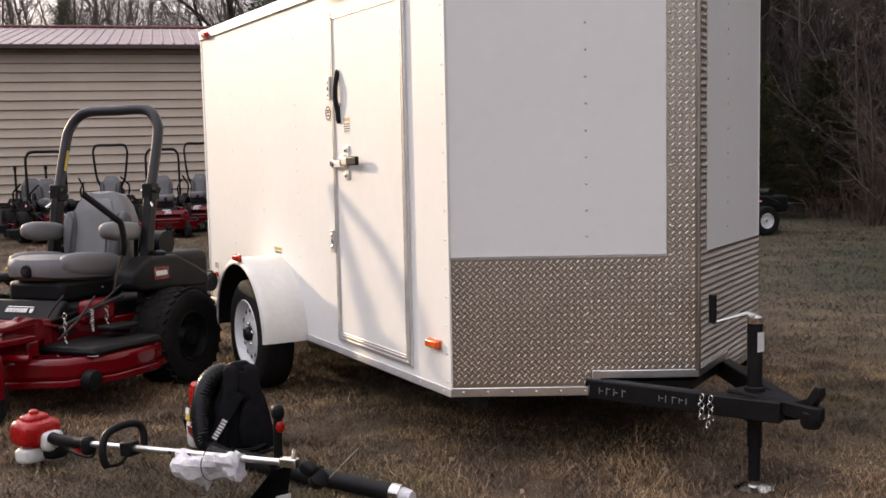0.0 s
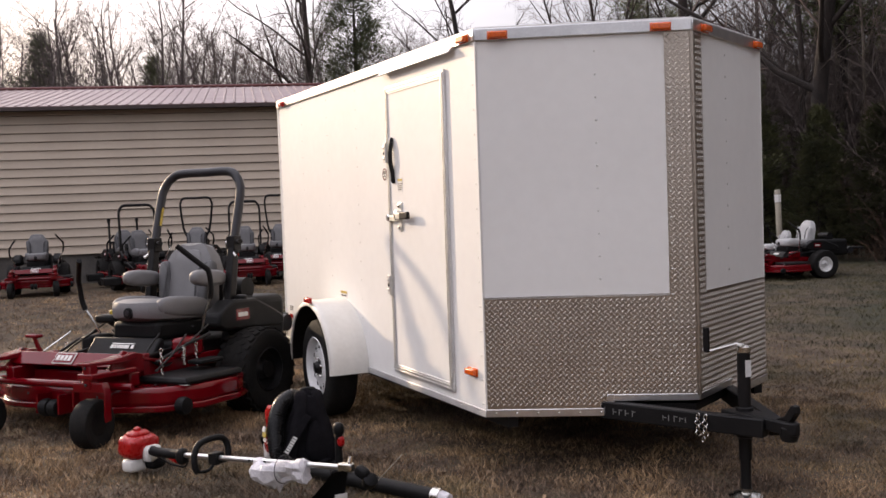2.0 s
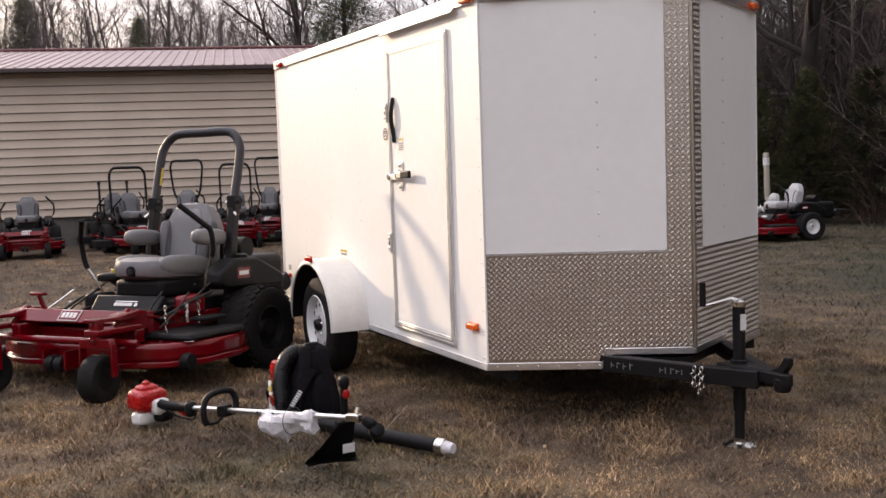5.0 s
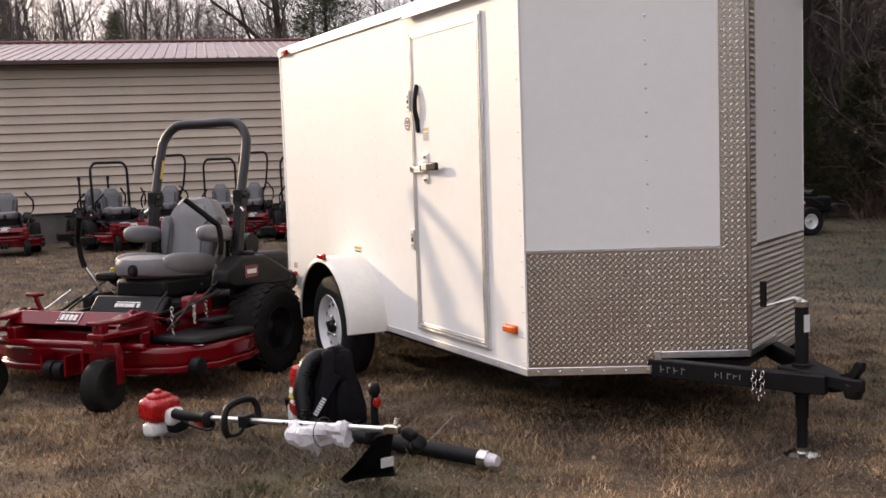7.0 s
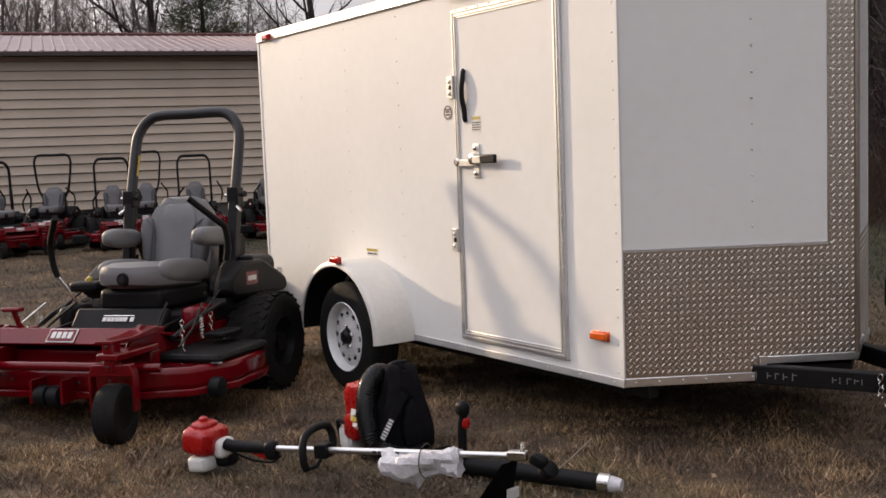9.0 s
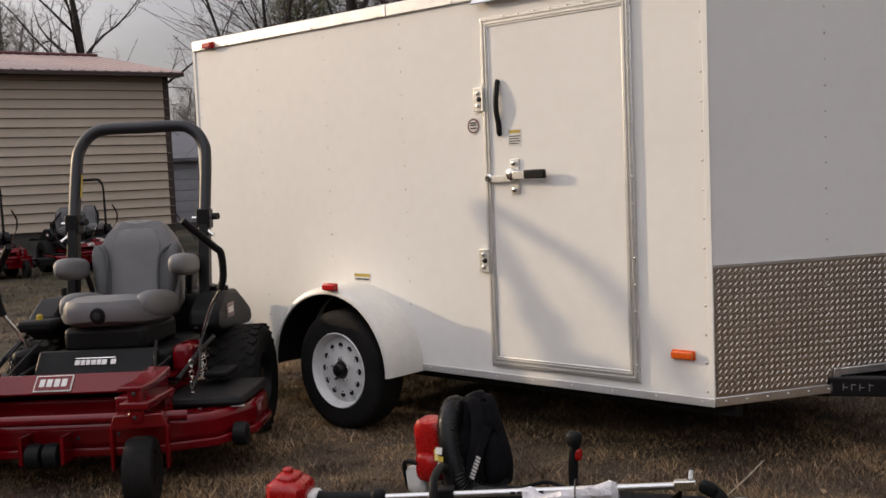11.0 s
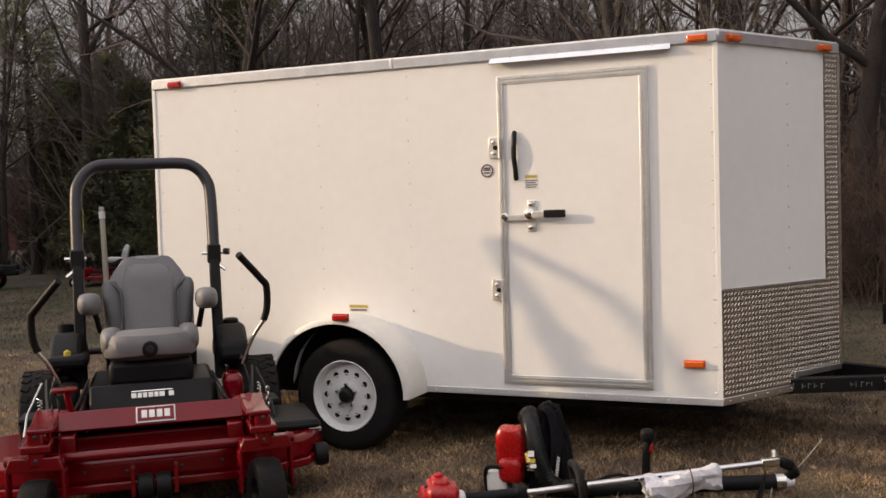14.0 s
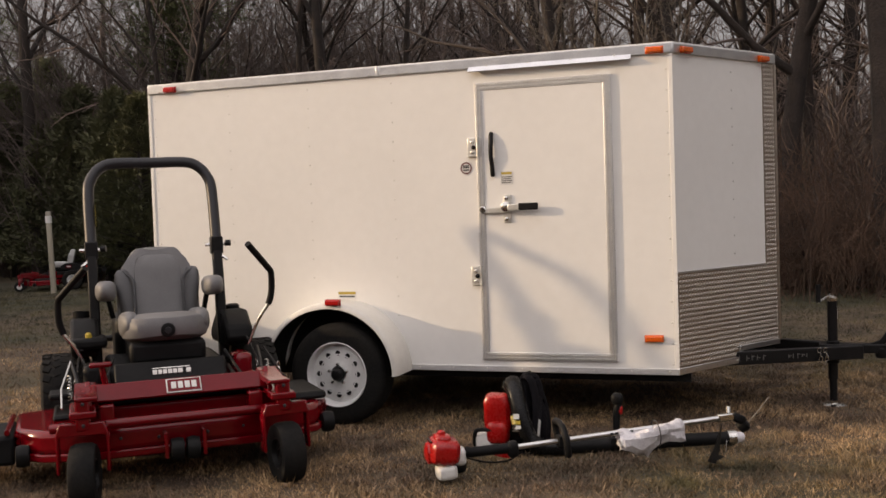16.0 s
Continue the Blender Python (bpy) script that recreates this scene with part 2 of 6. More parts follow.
def lathe(profile, seg=32, bm=None, m=None, closed=False, caps=(True, True)):
    """A profile of (radius, height) turned round z."""
    bm = bm or bmesh.new()
    rings = [[bm.verts.new((r * math.cos(2 * math.pi * k / seg), r * math.sin(2 * math.pi * k / seg), z)) for k in range(seg)] for r, z in profile]
    pairs = list(zip(rings, rings[1:])) + ([(rings[-1], rings[0])] if closed else [])
    for a, b in pairs:
        for k in range(seg):
            bm.faces.new((a[k], a[(k + 1) % seg], b[(k + 1) % seg], b[k]))
    for cap, ring in zip(caps, (rings[0], rings[-1])):
        if cap and not closed:
            bm.faces.new(ring)
    if m is not None:
        bmesh.ops.transform(bm, matrix=m, verts=[v for r in rings for v in r])
    return bm


def pad(sx, sy, sz, e=3.0, bm=None, m=None, seg=20, rings=12):
    """A cushion: a rounded block of those half sizes."""
    bm = bm or bmesh.new()
    vs = bmesh.ops.create_uvsphere(bm, u_segments=seg, v_segments=rings, radius=1)["verts"]
    for v in vs:
        c = v.co
        k = (abs(c.x) ** e + abs(c.y) ** e + abs(c.z) ** e) ** (-1 / e)
        v.co = Vector((c.x * k * sx, c.y * k * sy, c.z * k * sz))
    if m is not None:
        bmesh.ops.transform(bm, matrix=m, verts=vs)
    return bm


def along(p, q, up=(0, 0, 1)):
    """A frame at p with x towards q and z near up."""
    x = (Vector(q) - Vector(p)).normalized()
    y = Vector(up).cross(x).normalized()
    return Matrix.Translation(p) @ Matrix((x, y, x.cross(y))).transposed().to_4x4()


# ---- ground ----
def ground_material():
    m = bpy.data.materials.new("dormant_lawn")
    m.use_nodes = True
    n, l = m.node_tree.nodes, m.node_tree.links
    b = n["Principled BSDF"]
    geo = n.new("ShaderNodeNewGeometry")
    big, mid, fine = (n.new("ShaderNodeTexNoise") for _ in range(3))
    for k, s, d in ((big, 0.35, 3), (mid, 3.0, 4), (fine, 60.0, 4)):
        k.inputs["Scale"].default_value, k.inputs["Detail"].default_value = s, d
        l.new(geo.outputs["Position"], k.inputs["Vector"])
    r1, r2 = n.new("ShaderNodeValToRGB"), n.new("ShaderNodeValToRGB")
    r1.color_ramp.elements[0].position, r1.color_ramp.elements[0].color = 0.36, (0.085, 0.058, 0.038, 1)
    r1.color_ramp.elements[1].position, r1.color_ramp.elements[1].color = 0.66, (0.185, 0.13, 0.075, 1)
    r2.color_ramp.elements[0].position, r2.color_ramp.elements[0].color = 0.50, (0, 0, 0, 1)
    r2.color_ramp.elements[1].position, r2.color_ramp.elements[1].color = 0.72, (1, 1, 1, 1)
    l.new(mid.outputs["Fac"], r1.inputs["Fac"])
    sep, side, more = n.new("ShaderNodeSeparateXYZ"), n.new("ShaderNodeMapRange"), n.new("ShaderNodeMath")
    l.new(geo.outputs["Position"], sep.inputs[0])
    l.new(sep.outputs["Y"], side.inputs["Value"])
    side.inputs["From Min"].default_value, side.inputs["From Max"].default_value, side.inputs["To Max"].default_value = 2.0, 9.0, 0.16
    l.new(big.outputs["Fac"], more.inputs[0])
    l.new(side.outputs["Result"], more.inputs[1])
    l.new(more.outputs[0], r2.inputs["Fac"])
    mx = n.new("ShaderNodeMixRGB")
    mx.inputs["Color2"].default_value = (0.046, 0.046, 0.022, 1)
    l.new(r2.outputs["Color"], mx.inputs["Fac"])
    l.new(r1.outputs["Color"], mx.inputs["Color1"])
    mu = n.new("ShaderNodeMixRGB")
    mu.blend_type, mu.inputs["Fac"].default_value = "MULTIPLY", 0.6
    l.new(mx.outputs["Color"], mu.inputs["Color1"])
    l.new(fine.outputs["Color"], mu.inputs["Color2"])
    l.new(mu.outputs["Color"], b.inputs["Base Color"])
    b.inputs["Roughness"].default_value = 0.95
    bp = n.new("ShaderNodeBump")
    bp.inputs["Strength"].default_value, bp.inputs["Distance"].default_value = 0.8, 0.03
    l.new(fine.outputs["Fac"], bp.inputs["Height"])
    l.new(bp.outputs["Normal"], b.inputs["Normal"])
    return m


LAWN = ground_material()


def ground_z(x, y):
    """The lawn swells gently on the open side of the trailer."""
    u, v = np.clip(-np.asarray(y) / 2.3, 0, 1), np.clip((np.asarray(x) + 8.0) / 3.0, 0, 1)
    return 0.085 * u * u * (3 - 2 * u) * v * v * (3 - 2 * v)


def build_ground():
    bm = bmesh.new()
    xs = [-900, -300, -120, -60, -40, -30, -20, -14] + [-10 + i for i in range(18)] + [10, 14, 20, 40, 90, 300, 900]
    ys = [-900, -300, -120, -60, -30, -16, -10, -6, -4, -3] + [-2.5 + 0.25 * i for i in range(11)] + [1, 2, 4, 7, 10, 14, 18, 20, 40, 90, 300, 900]
    grid = [[bm.verts.new((x, y, float(ground_z(x, y)))) for y in ys] for x in xs]
    for i in range(len(xs) - 1):
        for j in range(len(ys) - 1):
            bm.faces.new((grid[i][j], grid[i + 1][j], grid[i + 1][j + 1], grid[i][j + 1]))
    tagged(part("ground", bm, LAWN), "brown dormant lawn with green patches", "lawn", kind="structure")


build_ground()


# ---- enclosed cargo trailer ----
TL, TW, TH, NX = 3.68, 1.86, 1.985, 0.55      # side length, width, height, depth of the V nose
TB = 0.343                                    # underside above the ground at the front corner
NOSE = math.hypot(NX, TW / 2)
RIVET = lathe([(0.0062, 0.0), (0.0055, 0.0025), (0.0025, 0.0042)], 8)


def rivet_mesh():
    me = bpy.data.meshes.new("rivet")
    RIVET.to_mesh(me)
    me.shade_smooth()
    me.materials.append(ZINC)
    return me


def tread_bars(w, h, skip=None, pitch=0.0295):
    """Raised lozenges of tread plate in the xz plane, facing -y."""
    verts, faces = [], []
    for i in range(int(2 * w / pitch)):
        for j in range(int(2 * h / pitch)):
            x, z = (0.5 * i + 0.5) * pitch, (0.5 * j + 0.5) * pitch
            if (i + j) % 2 or x > w - 0.01 or z > h - 0.01 or (skip and skip(x, z)):
                continue
            a = radians(45 if i % 2 else -45)
            c, s = math.cos(a), math.sin(a)
            k = len(verts)
            for u, v, y in ((-0.0136, 0, 0), (0, -0.0038, 0), (0.0136, 0, 0), (0, 0.0038, 0), (-0.0088, 0, -0.0024), (0.0088, 0, -0.0024)):
                verts.append((x + u * c - v * s, y, z + u * s + v * c))
            faces += [(k, k + 1, k + 4), (k + 1, k + 5, k + 4), (k + 1, k + 2, k + 5), (k + 2, k + 3, k + 5), (k + 3, k + 4, k + 5), (k + 3, k, k + 4)]
    me = bpy.data.meshes.new("tread_pattern")
    me.from_pydata(verts, [], faces)
    me.materials.append(BAR)
    return me


def marker_light(parent, m, lens, w=0.10):
    """A clearance lamp on a plate that faces -y."""
    base = part("marker_light", box(-w / 2, w / 2, -0.006, 0, -0.022, 0.022), lens, parent, "clearance light", 0.003, m=m)
    part("lens", box(-w / 2 + 0.006, w / 2 - 0.006, -0.03, -0.0055, -0.017, 0.017), lens, base, "amber lens" if lens is LENS else "red lens", 0.007, seg=3)
    return base


def build_trailer():
    t = thing("cargo_trailer", "white enclosed V-nose cargo trailer with aluminium tread plate stone guard", "trailer", pose(0, 0, TB, 0, 0.5, 0))
    riv = rivet_mesh()

    def rivet(x, y, z, parent, rz=0.0):
        o = new("rivet", riv)
        o.parent = parent
        o.matrix_basis = pose(x, y, z, 90, 0, 0) if not rz else pose(x, y, z, 0, 0, rz) @ pose(0, 0, 0, 90, 0, 0)
        return o

    # body shell: near side with the wheel arch cut, far side, rear, roof, floor
    arch = [(-2.205 + 0.445 * math.cos(radians(a)), 0.01 + 0.435 * math.sin(radians(a))) for a in range(4, 177, 8)]
    side = [(-TL, 0.0), (-TL, TH), (0, TH), (0, 0)] + [(-1.73, 0.0)] + arch[0:] + [(-2.68, 0.0)]
    wall = part("side_wall", prism([(x, z) for x, z in side], 0.0, 0.03, "y"), WHITE, t, "white sheet metal side with rivet rows")
    far = part("side_wall", prism([(-TL, 0), (-TL, TH), (0, TH), (0, 0)], TW - 0.03, TW, "y"), WHITE, t)
    rear = part("rear_door", box(-TL, -TL + 0.03, 0.03, TW - 0.03, 0, TH), WHITE, t)
    # V nose, two faces, each: white panel above tread plate and a tread strip at the apex
    nm = {}
    for k, (p, q) in enumerate((((0, 0, 0), (NX, TW / 2, 0)), ((NX, TW / 2, 0), (0, TW, 0)))):
        fm = along(p, q)
        nm[k] = fm
        near = k == 0
        notch = 0.637 if near else NOSE - 0.637
        poly = [(0, 0.0), (0, TH), (NOSE, TH), (NOSE, 0.075), (notch, 0.075), (notch, 0)] if near else [(0, 0.075), (0, TH), (NOSE, TH), (NOSE, 0), (notch, 0), (notch, 0.075)]
        face = part("nose_wall", prism(poly, 0.004, 0.03, "y"), WHITE, t, "white sheet metal nose panel", m=fm)
        strip0, strip1 = (NOSE - 0.135, NOSE) if near else (0.0, 0.135)
        guard = [(0.0, 0.03), (0.0, 0.61), (strip0, 0.615), (strip0, TH - 0.055), (NOSE, TH - 0.055), (NOSE, 0.10), (notch, 0.10), (notch, 0.03)] if near else \
            [(0.0, 0.10), (0.0, TH - 0.055), (strip1, TH - 0.055), (strip1, 0.615), (NOSE, 0.61), (NOSE, 0.03), (notch, 0.03), (notch, 0.10)]
        sg = part("stone_guard", prism(guard, 0.0, 0.0035, "y"), PLATE, t, "aluminium tread plate stone guard", m=fm)
        bars = new("tread_pattern", tread_bars(NOSE, TH - 0.055, lambda x, z: (z > 0.60 and not strip0 + 0.008 < x < strip1 - 0.008) or z < 0.045 or ((x > notch - 0.02) == near and z < 0.115)))
        bars.parent = sg
        bars["kind"] = "stuff"
        if near:
            part("seam_strip", box(0.0, strip0, -0.004, 0.0, 0.606, 0.618), ALU, sg, "white folded edge")
        for z in [0.70 + 0.115 * i for i in range(11)]:
            rivet(0.60 if near else NOSE - 0.60, 0.002, z, face)
        for z in [0.09 + 0.13 * i for i in range(15)]:
            rivet(strip0 + 0.016 if near else strip1 - 0.016, -0.001, z, sg)
        for z in [0.1 + 0.13 * i for i in range(4)]:
            rivet(0.60 if near else NOSE - 0.60, -0.001, z, sg)
        # bottom trim, stepped up over the tongue
        a, b = (0, notch) if near else (notch, NOSE)
        tr = part("bottom_trim", box(a, b, -0.008, 0.012, -0.004, 0.036), ALU, t, "aluminium bottom trim", 0.003, m=fm)
        part("bottom_trim", box(notch if near else 0, NOSE if near else notch, -0.008, 0.012, 0.071, 0.106), ALU, t, "", 0.003, m=fm)
        part("trim_step", box(notch - 0.018, notch + 0.018, -0.010, 0.014, -0.006, 0.108), ALU, t, "", 0.003, m=fm)
        for x in np.linspace(a + 0.05, b - 0.05, 6):
            rivet(x, -0.009, 0.016, tr)
        part("roof_trim", box(-0.002, NOSE + 0.002, -0.012, 0.012, TH - 0.056, TH + 0.004), ALU, t, "aluminium roof trim", 0.004, m=fm)
        for x in ((0.115, 0.93) if near else (NOSE - 0.93, NOSE - 0.115)):
            marker_light(t, fm @ pose(x, -0.012, TH - 0.033), LENS, 0.105)
    # corner edge trims
    part("corner_trim", box(-0.022, 0.004, -0.006, 0.004, 0.0, TH - 0.055), WHITE, t, "white corner trim", 0.002)
    for z in [0.06 + 0.127 * i for i in range(15)]:
        rivet(-0.034, -0.001, z, wall)
    part("nose_edge", sweep([(NX + 0.002, TW / 2, 0.1), (NX + 0.002, TW / 2, TH - 0.06)], 0.012, 8), PLATE, t, "aluminium nose edge")
    # side wall rivets, 24 inch studs
    for x in (-TL + 0.05, -3.03, -2.42, -1.81):
        for i in range(15):
            z = 0.10 + 0.127 * i
            if x == -2.42 and z < 0.5 or x == -1.81 and z < 0.3:
                continue
            rivet(x, 0.0, z, wall)
    # roof
    roof = part("roof", prism([(-TL, -0.004), (0, -0.004), (NX, TW / 2), (0, TW + 0.004), (-TL, TW + 0.004)], TH, TH + 0.012), WHITE, t, "white roof skin")
    part("floor_deck", prism([(-TL + 0.03, 0.03), (0, 0.03), (NX - 0.03, TW / 2), (0, TW - 0.03), (-TL + 0.03, TW - 0.03)], 0.01, 0.05), BLACK, t)
    for x0, x1 in ((-TL, -1.905), (-1.895, 0.004)):
        part("roof_trim", box(x0, x1, -0.014, 0.0, TH - 0.056, TH + 0.006), ALU, t, "aluminium roof trim", 0.004)
    part("trim_joint", box(-1.91, -1.89, -0.017, 0.0, TH - 0.058, TH + 0.008), ALU, t, "", 0.003)
    for i in range(14):
        rivet(-TL + 0.1 + 0.27 * i, -0.015, TH - 0.045, wall)
    part("drip_rail", prism([(-0.014, TH - 0.055), (-0.04, TH - 0.082), (-0.043, TH - 0.078), (-0.014, TH - 0.046)], -1.27, -0.24, "x"), ALU, t, "aluminium rain gutter over the door")
    part("rear_post", box(-TL - 0.006, -TL + 0.02, -0.006, 0.03, 0.0, TH), WHITE, t, "", 0.003)
    for x0, x1 in ((-TL, -2.71), (-1.73, 0.004)):
        tr = part("bottom_trim", box(x0, x1, -0.009, 0.0, -0.006, 0.032), PALEALU, t, "", 0.003)
        for x in np.linspace(x0 + 0.06, x1 - 0.06, 8 if x1 > -1 else 4):
            rivet(x, -0.010, 0.014, tr)
    # side door
    dx0, dx1, dz0, dz1 = -1.235, -0.367, 0.070, 1.835
    d = part("side_door", box(dx0 + 0.045, dx1 - 0.045, -0.012, -0.002, dz0 + 0.045, dz1 - 0.045), WHITE, t, "white side door in a ribbed aluminium frame", 0.002)
    for name, b in (("door_frame", box(dx0, dx1, -0.016, 0, dz0, dz0 + 0.05)), ("door_frame", box(dx0, dx1, -0.016, 0, dz1 - 0.05, dz1)),
                    ("door_frame", box(dx0, dx0 + 0.05, -0.0155, 0, dz0 + 0.05, dz1 - 0.05)), ("door_frame", box(dx1 - 0.05, dx1, -0.0155, 0, dz0 + 0.05, dz1 - 0.05))):
        part(name, b, FRAMEALU, d, "extruded aluminium frame", 0.003)
    for s in (0.016, 0.034):
        for b in (box(dx0 + s, dx1 - s, -0.021, -0.0155, dz0 + s - 0.003, dz0 + s + 0.003), box(dx0 + s, dx1 - s, -0.021, -0.0155, dz1 - s - 0.003, dz1 - s + 0.003),
                  box(dx0 + s - 0.003, dx0 + s + 0.003, -0.021, -0.015, dz0 + s, dz1 - s), box(dx1 - s - 0.003, dx1 - s + 0.003, -0.021, -0.015, dz0 + s, dz1 - s)):
            part("frame_rib", b, ZINC, d)
    for x in np.linspace(dx0 + 0.05, dx1 - 0.05, 9):
        rivet(x, -0.017, dz1 - 0.008, d)
    for z in np.linspace(dz0 + 0.08, dz1 - 0.08, 14):
        rivet(dx1 - 0.008, -0.017, z, d)
        rivet(dx0 + 0.008, -0.017, z, d)
    # hold-back bracket, grab handle, bar latch, hinges
    for z in (1.43, 0.61):
        h = part("hinge", box(-1.292, -1.205, -0.02, -0.001, z - 0.06, z + 0.06), ZINC, d, "zinc-plated hinge", 0.004)
        part("pin", sweep([(-1.222, -0.024, z - 0.06), (-1.222, -0.024, z + 0.06)], 0.010, 10), ZINC, h)
        for dz in (-0.032, 0.032):
            part("bolt", lathe([(0.012, 0), (0.012, 0.006), (0.006, 0.010)], 6, m=pose(-1.262, -0.019, z + dz, 90)), ZINC, h)
        part("bolt", lathe([(0.014, 0), (0.014, 0.008), (0.006, 0.012)], 8, m=pose(-1.25, -0.019, z, 90)), BLACK, h)
    part("grab_handle", sweep([(-1.132, -0.012, 1.512), (-1.134, -0.020, 1.50), (-1.133, -0.029, 1.455), (-1.134, -0.033, 1.42), (-1.134, -0.033, 1.37), (-1.133, -0.029, 1.34), (-1.131, -0.022, 1.30), (-1.130, -0.020, 1.26), (-1.130, -0.012, 1.245)], 0.014, 10, smooth=4), BLACK, d, "bent black grab handle")
    lb = part("bar_latch", box(-1.21, -1.02, -0.036, -0.026, 1.008, 1.042), ZINC, d, "zinc-plated bar latch", 0.003)
    part("hasp", lathe([(0.024, 0), (0.024, 0.02), (0.016, 0.028)], 14, m=pose(-1.20, -0.014, 1.03, 90)), CHROME, lb)
    part("latch_plate", box(-1.066, -1.014, -0.02, -0.011, 0.945, 1.122), ZINC, lb, "", 0.018, seg=4)
    part("latch_pivot", lathe([(0.03, 0), (0.03, 0.028), (0.012, 0.036)], 14, m=pose(-1.045, -0.02, 1.045, 90)), CHROME, lb)
    for z in (0.968, 1.10):
        part("bolt", lathe([(0.013, 0), (0.013, 0.008), (0.005, 0.012)], 6, m=pose(-1.045, -0.02, z, 90)), CHROME, lb)
    part("lever_arm", box(-1.03, -0.955, -0.058, -0.046, 1.022, 1.060), ZINC, lb, "zinc-plated lever arm", 0.004)
    part("grip", box(-0.958, -0.832, -0.064, -0.042, 1.022, 1.066), BLACK, lb, "black vinyl grip", 0.007)
    # stickers
    w = part("warning_sticker", box(-1.08, -1.0, -0.0135, -0.0125, 1.185, 1.27), PAPER, d, "small white warning sticker")
    part("heading_bar", box(-1.074, -1.006, -0.0146, -0.0136, 1.25, 1.264), YELLOW, w, "yellow bar")
    for i in range(4):
        part("text_bar", box(-1.074, -1.012 + 0.008 * (i % 2), -0.0146, -0.0136, 1.195 + 0.012 * i, 1.2 + 0.012 * i), INK, w)
    lg = part("round_sticker", lathe([(0.042, 0), (0.042, 0.0015)], 24, m=pose(-1.31, -0.001, 1.30, 90)), PAPER, wall, "round grey and red sticker")
    part("sticker_ring", lathe([(0.038, 0.0), (0.038, 0.001), (0.03, 0.001), (0.03, 0.0)], 24, m=pose(-1.31, -0.0028, 1.30, 90), closed=True), mat("sticker_maroon", (0.16, 0.05, 0.05), 0.5), lg)
    for dz in (-0.012, 0.004, 0.015):
        part("sticker_bar", box(-1.33, -1.29, -0.0042, -0.0032, 1.296 + dz, 1.304 + dz), INK, lg)
    # side lamps
    marker_light(t, pose(-0.145, -0.001, 0.215), LENS, 0.115)
    marker_light(t, pose(-TL + 0.19, -0.014, TH - 0.035), LENSR, 0.10)
    marker_light(t, pose(-0.10, -0.014, TH - 0.033), LENS, 0.11)
    rr = part("reflector", box(-TL + 0.13, -TL + 0.20, -0.006, -0.001, 0.20, 0.235), LENSR, wall, "red rear reflector", 0.003)
    sk = part("spec_sticker", box(-TL + 0.13, -TL + 0.21, -0.003, -0.001, 0.26, 0.31), PAPER, wall, "white load sticker")
    for i in range(3):
        part("text_bar", box(-TL + 0.135, -TL + 0.2, -0.0042, -0.0031, 0.268 + 0.013 * i, 0.274 + 0.013 * i), INK, sk)
    # fender: an arched shell with a rolled skirt
    cx, cz = -2.205, 0.0
    # outline of the arch: rounded, drawn out towards the front
    pr = []
    for a in range(-8, 189, 7):
        r = 0.472 + 0.018 * math.cos(radians(a)) ** 2 * (0.2 if a < 90 else 1)
        pr.append((cx + r * math.cos(radians(a)), cz + 0.0 + (r - 0.005) * math.sin(radians(a)) * 0.985))
    pr[0] = (cx + 0.470, 0.0)
    pr[-1] = (cx - 0.485, 0.085)
    bm = bmesh.new()
    rows = []
    for x, z in pr:
        nrm = Vector((x - cx, 0, z - cz + 0.05)).normalized()
        rows.append([bm.verts.new(v) for v in ((x, 0.0, z), (x, -0.225, z), (x - nrm.x * 0.003, -0.252, z - nrm.z * 0.004), (x - nrm.x * 0.012, -0.266, z - nrm.z * 0.016),
                                               (x - nrm.x * 0.034, -0.268, z - nrm.z * 0.038), (x - nrm.x * 0.036, -0.260, z - nrm.z * 0.040), (x - nrm.x * 0.014, -0.245, z - nrm.z * 0.014), (x - nrm.x * 0.012, 0.0, z - nrm.z * 0.012))])
    for a, b in zip(rows, rows[1:]):
        for k in range(7):
            bm.faces.new((a[k], a[k + 1], b[k + 1], b[k]))
    lin = bmesh.new()
    rows = []
    for x, z in pr[1:-1]:
        nrm = Vector((x - cx, 0, z - cz + 0.05)).normalized()
        rows.append([lin.verts.new((x - nrm.x * f, y, z - nrm.z * f)) for y, f in ((-0.002, 0.016), (-0.235, 0.016), (-0.256, 0.034), (-0.254, 0.040), (-0.23, 0.03), (-0.002, 0.03))])
    for a, b in zip(rows, rows[1:]):
        for k in range(6):
            lin.faces.new((a[k], a[(k + 1) % 6], b[(k + 1) % 6], b[k]))
    part("fender", bm, mat("white_fender", (0.70, 0.68, 0.63), 0.36, 0, (0.61, 0.59, 0.54), 3, 30, 0.0005, coat=0.2), t, "white pressed fender", smooth=60)
    part("fender_liner", lin, BLACK, t, "dark underside of the fender", smooth=60)
    part("wheel_well", prism([(x, z) for x, z in [(cx + 0.465 * math.cos(radians(a)), 0.455 * math.sin(radians(a))) for a in range(0, 181, 10)]], 0.028, 0.034, "y"), BLACK, t)
    marker_light(t, pose(cx + 0.045, -0.262, 0.463), LENSR, 0.11)
    fs = part("fender_sticker", box(-2.245, -2.115, -0.0025, -0.001, 0.468, 0.512), PAPER, wall, "yellow and white caution sticker")
    part("heading_bar", box(-2.243, -2.117, -0.0036, -0.0026, 0.494, 0.51), YELLOW, fs)
    part("text_bar", box(-2.235, -2.125, -0.0036, -0.0026, 0.475, 0.484), INK, fs)
    # wheel: axis along y, hub at 0.345 above the ground
    wm = pose(-2.170, -0.135, -0.012, 90) @ Matrix.Scale(0.972, 4)
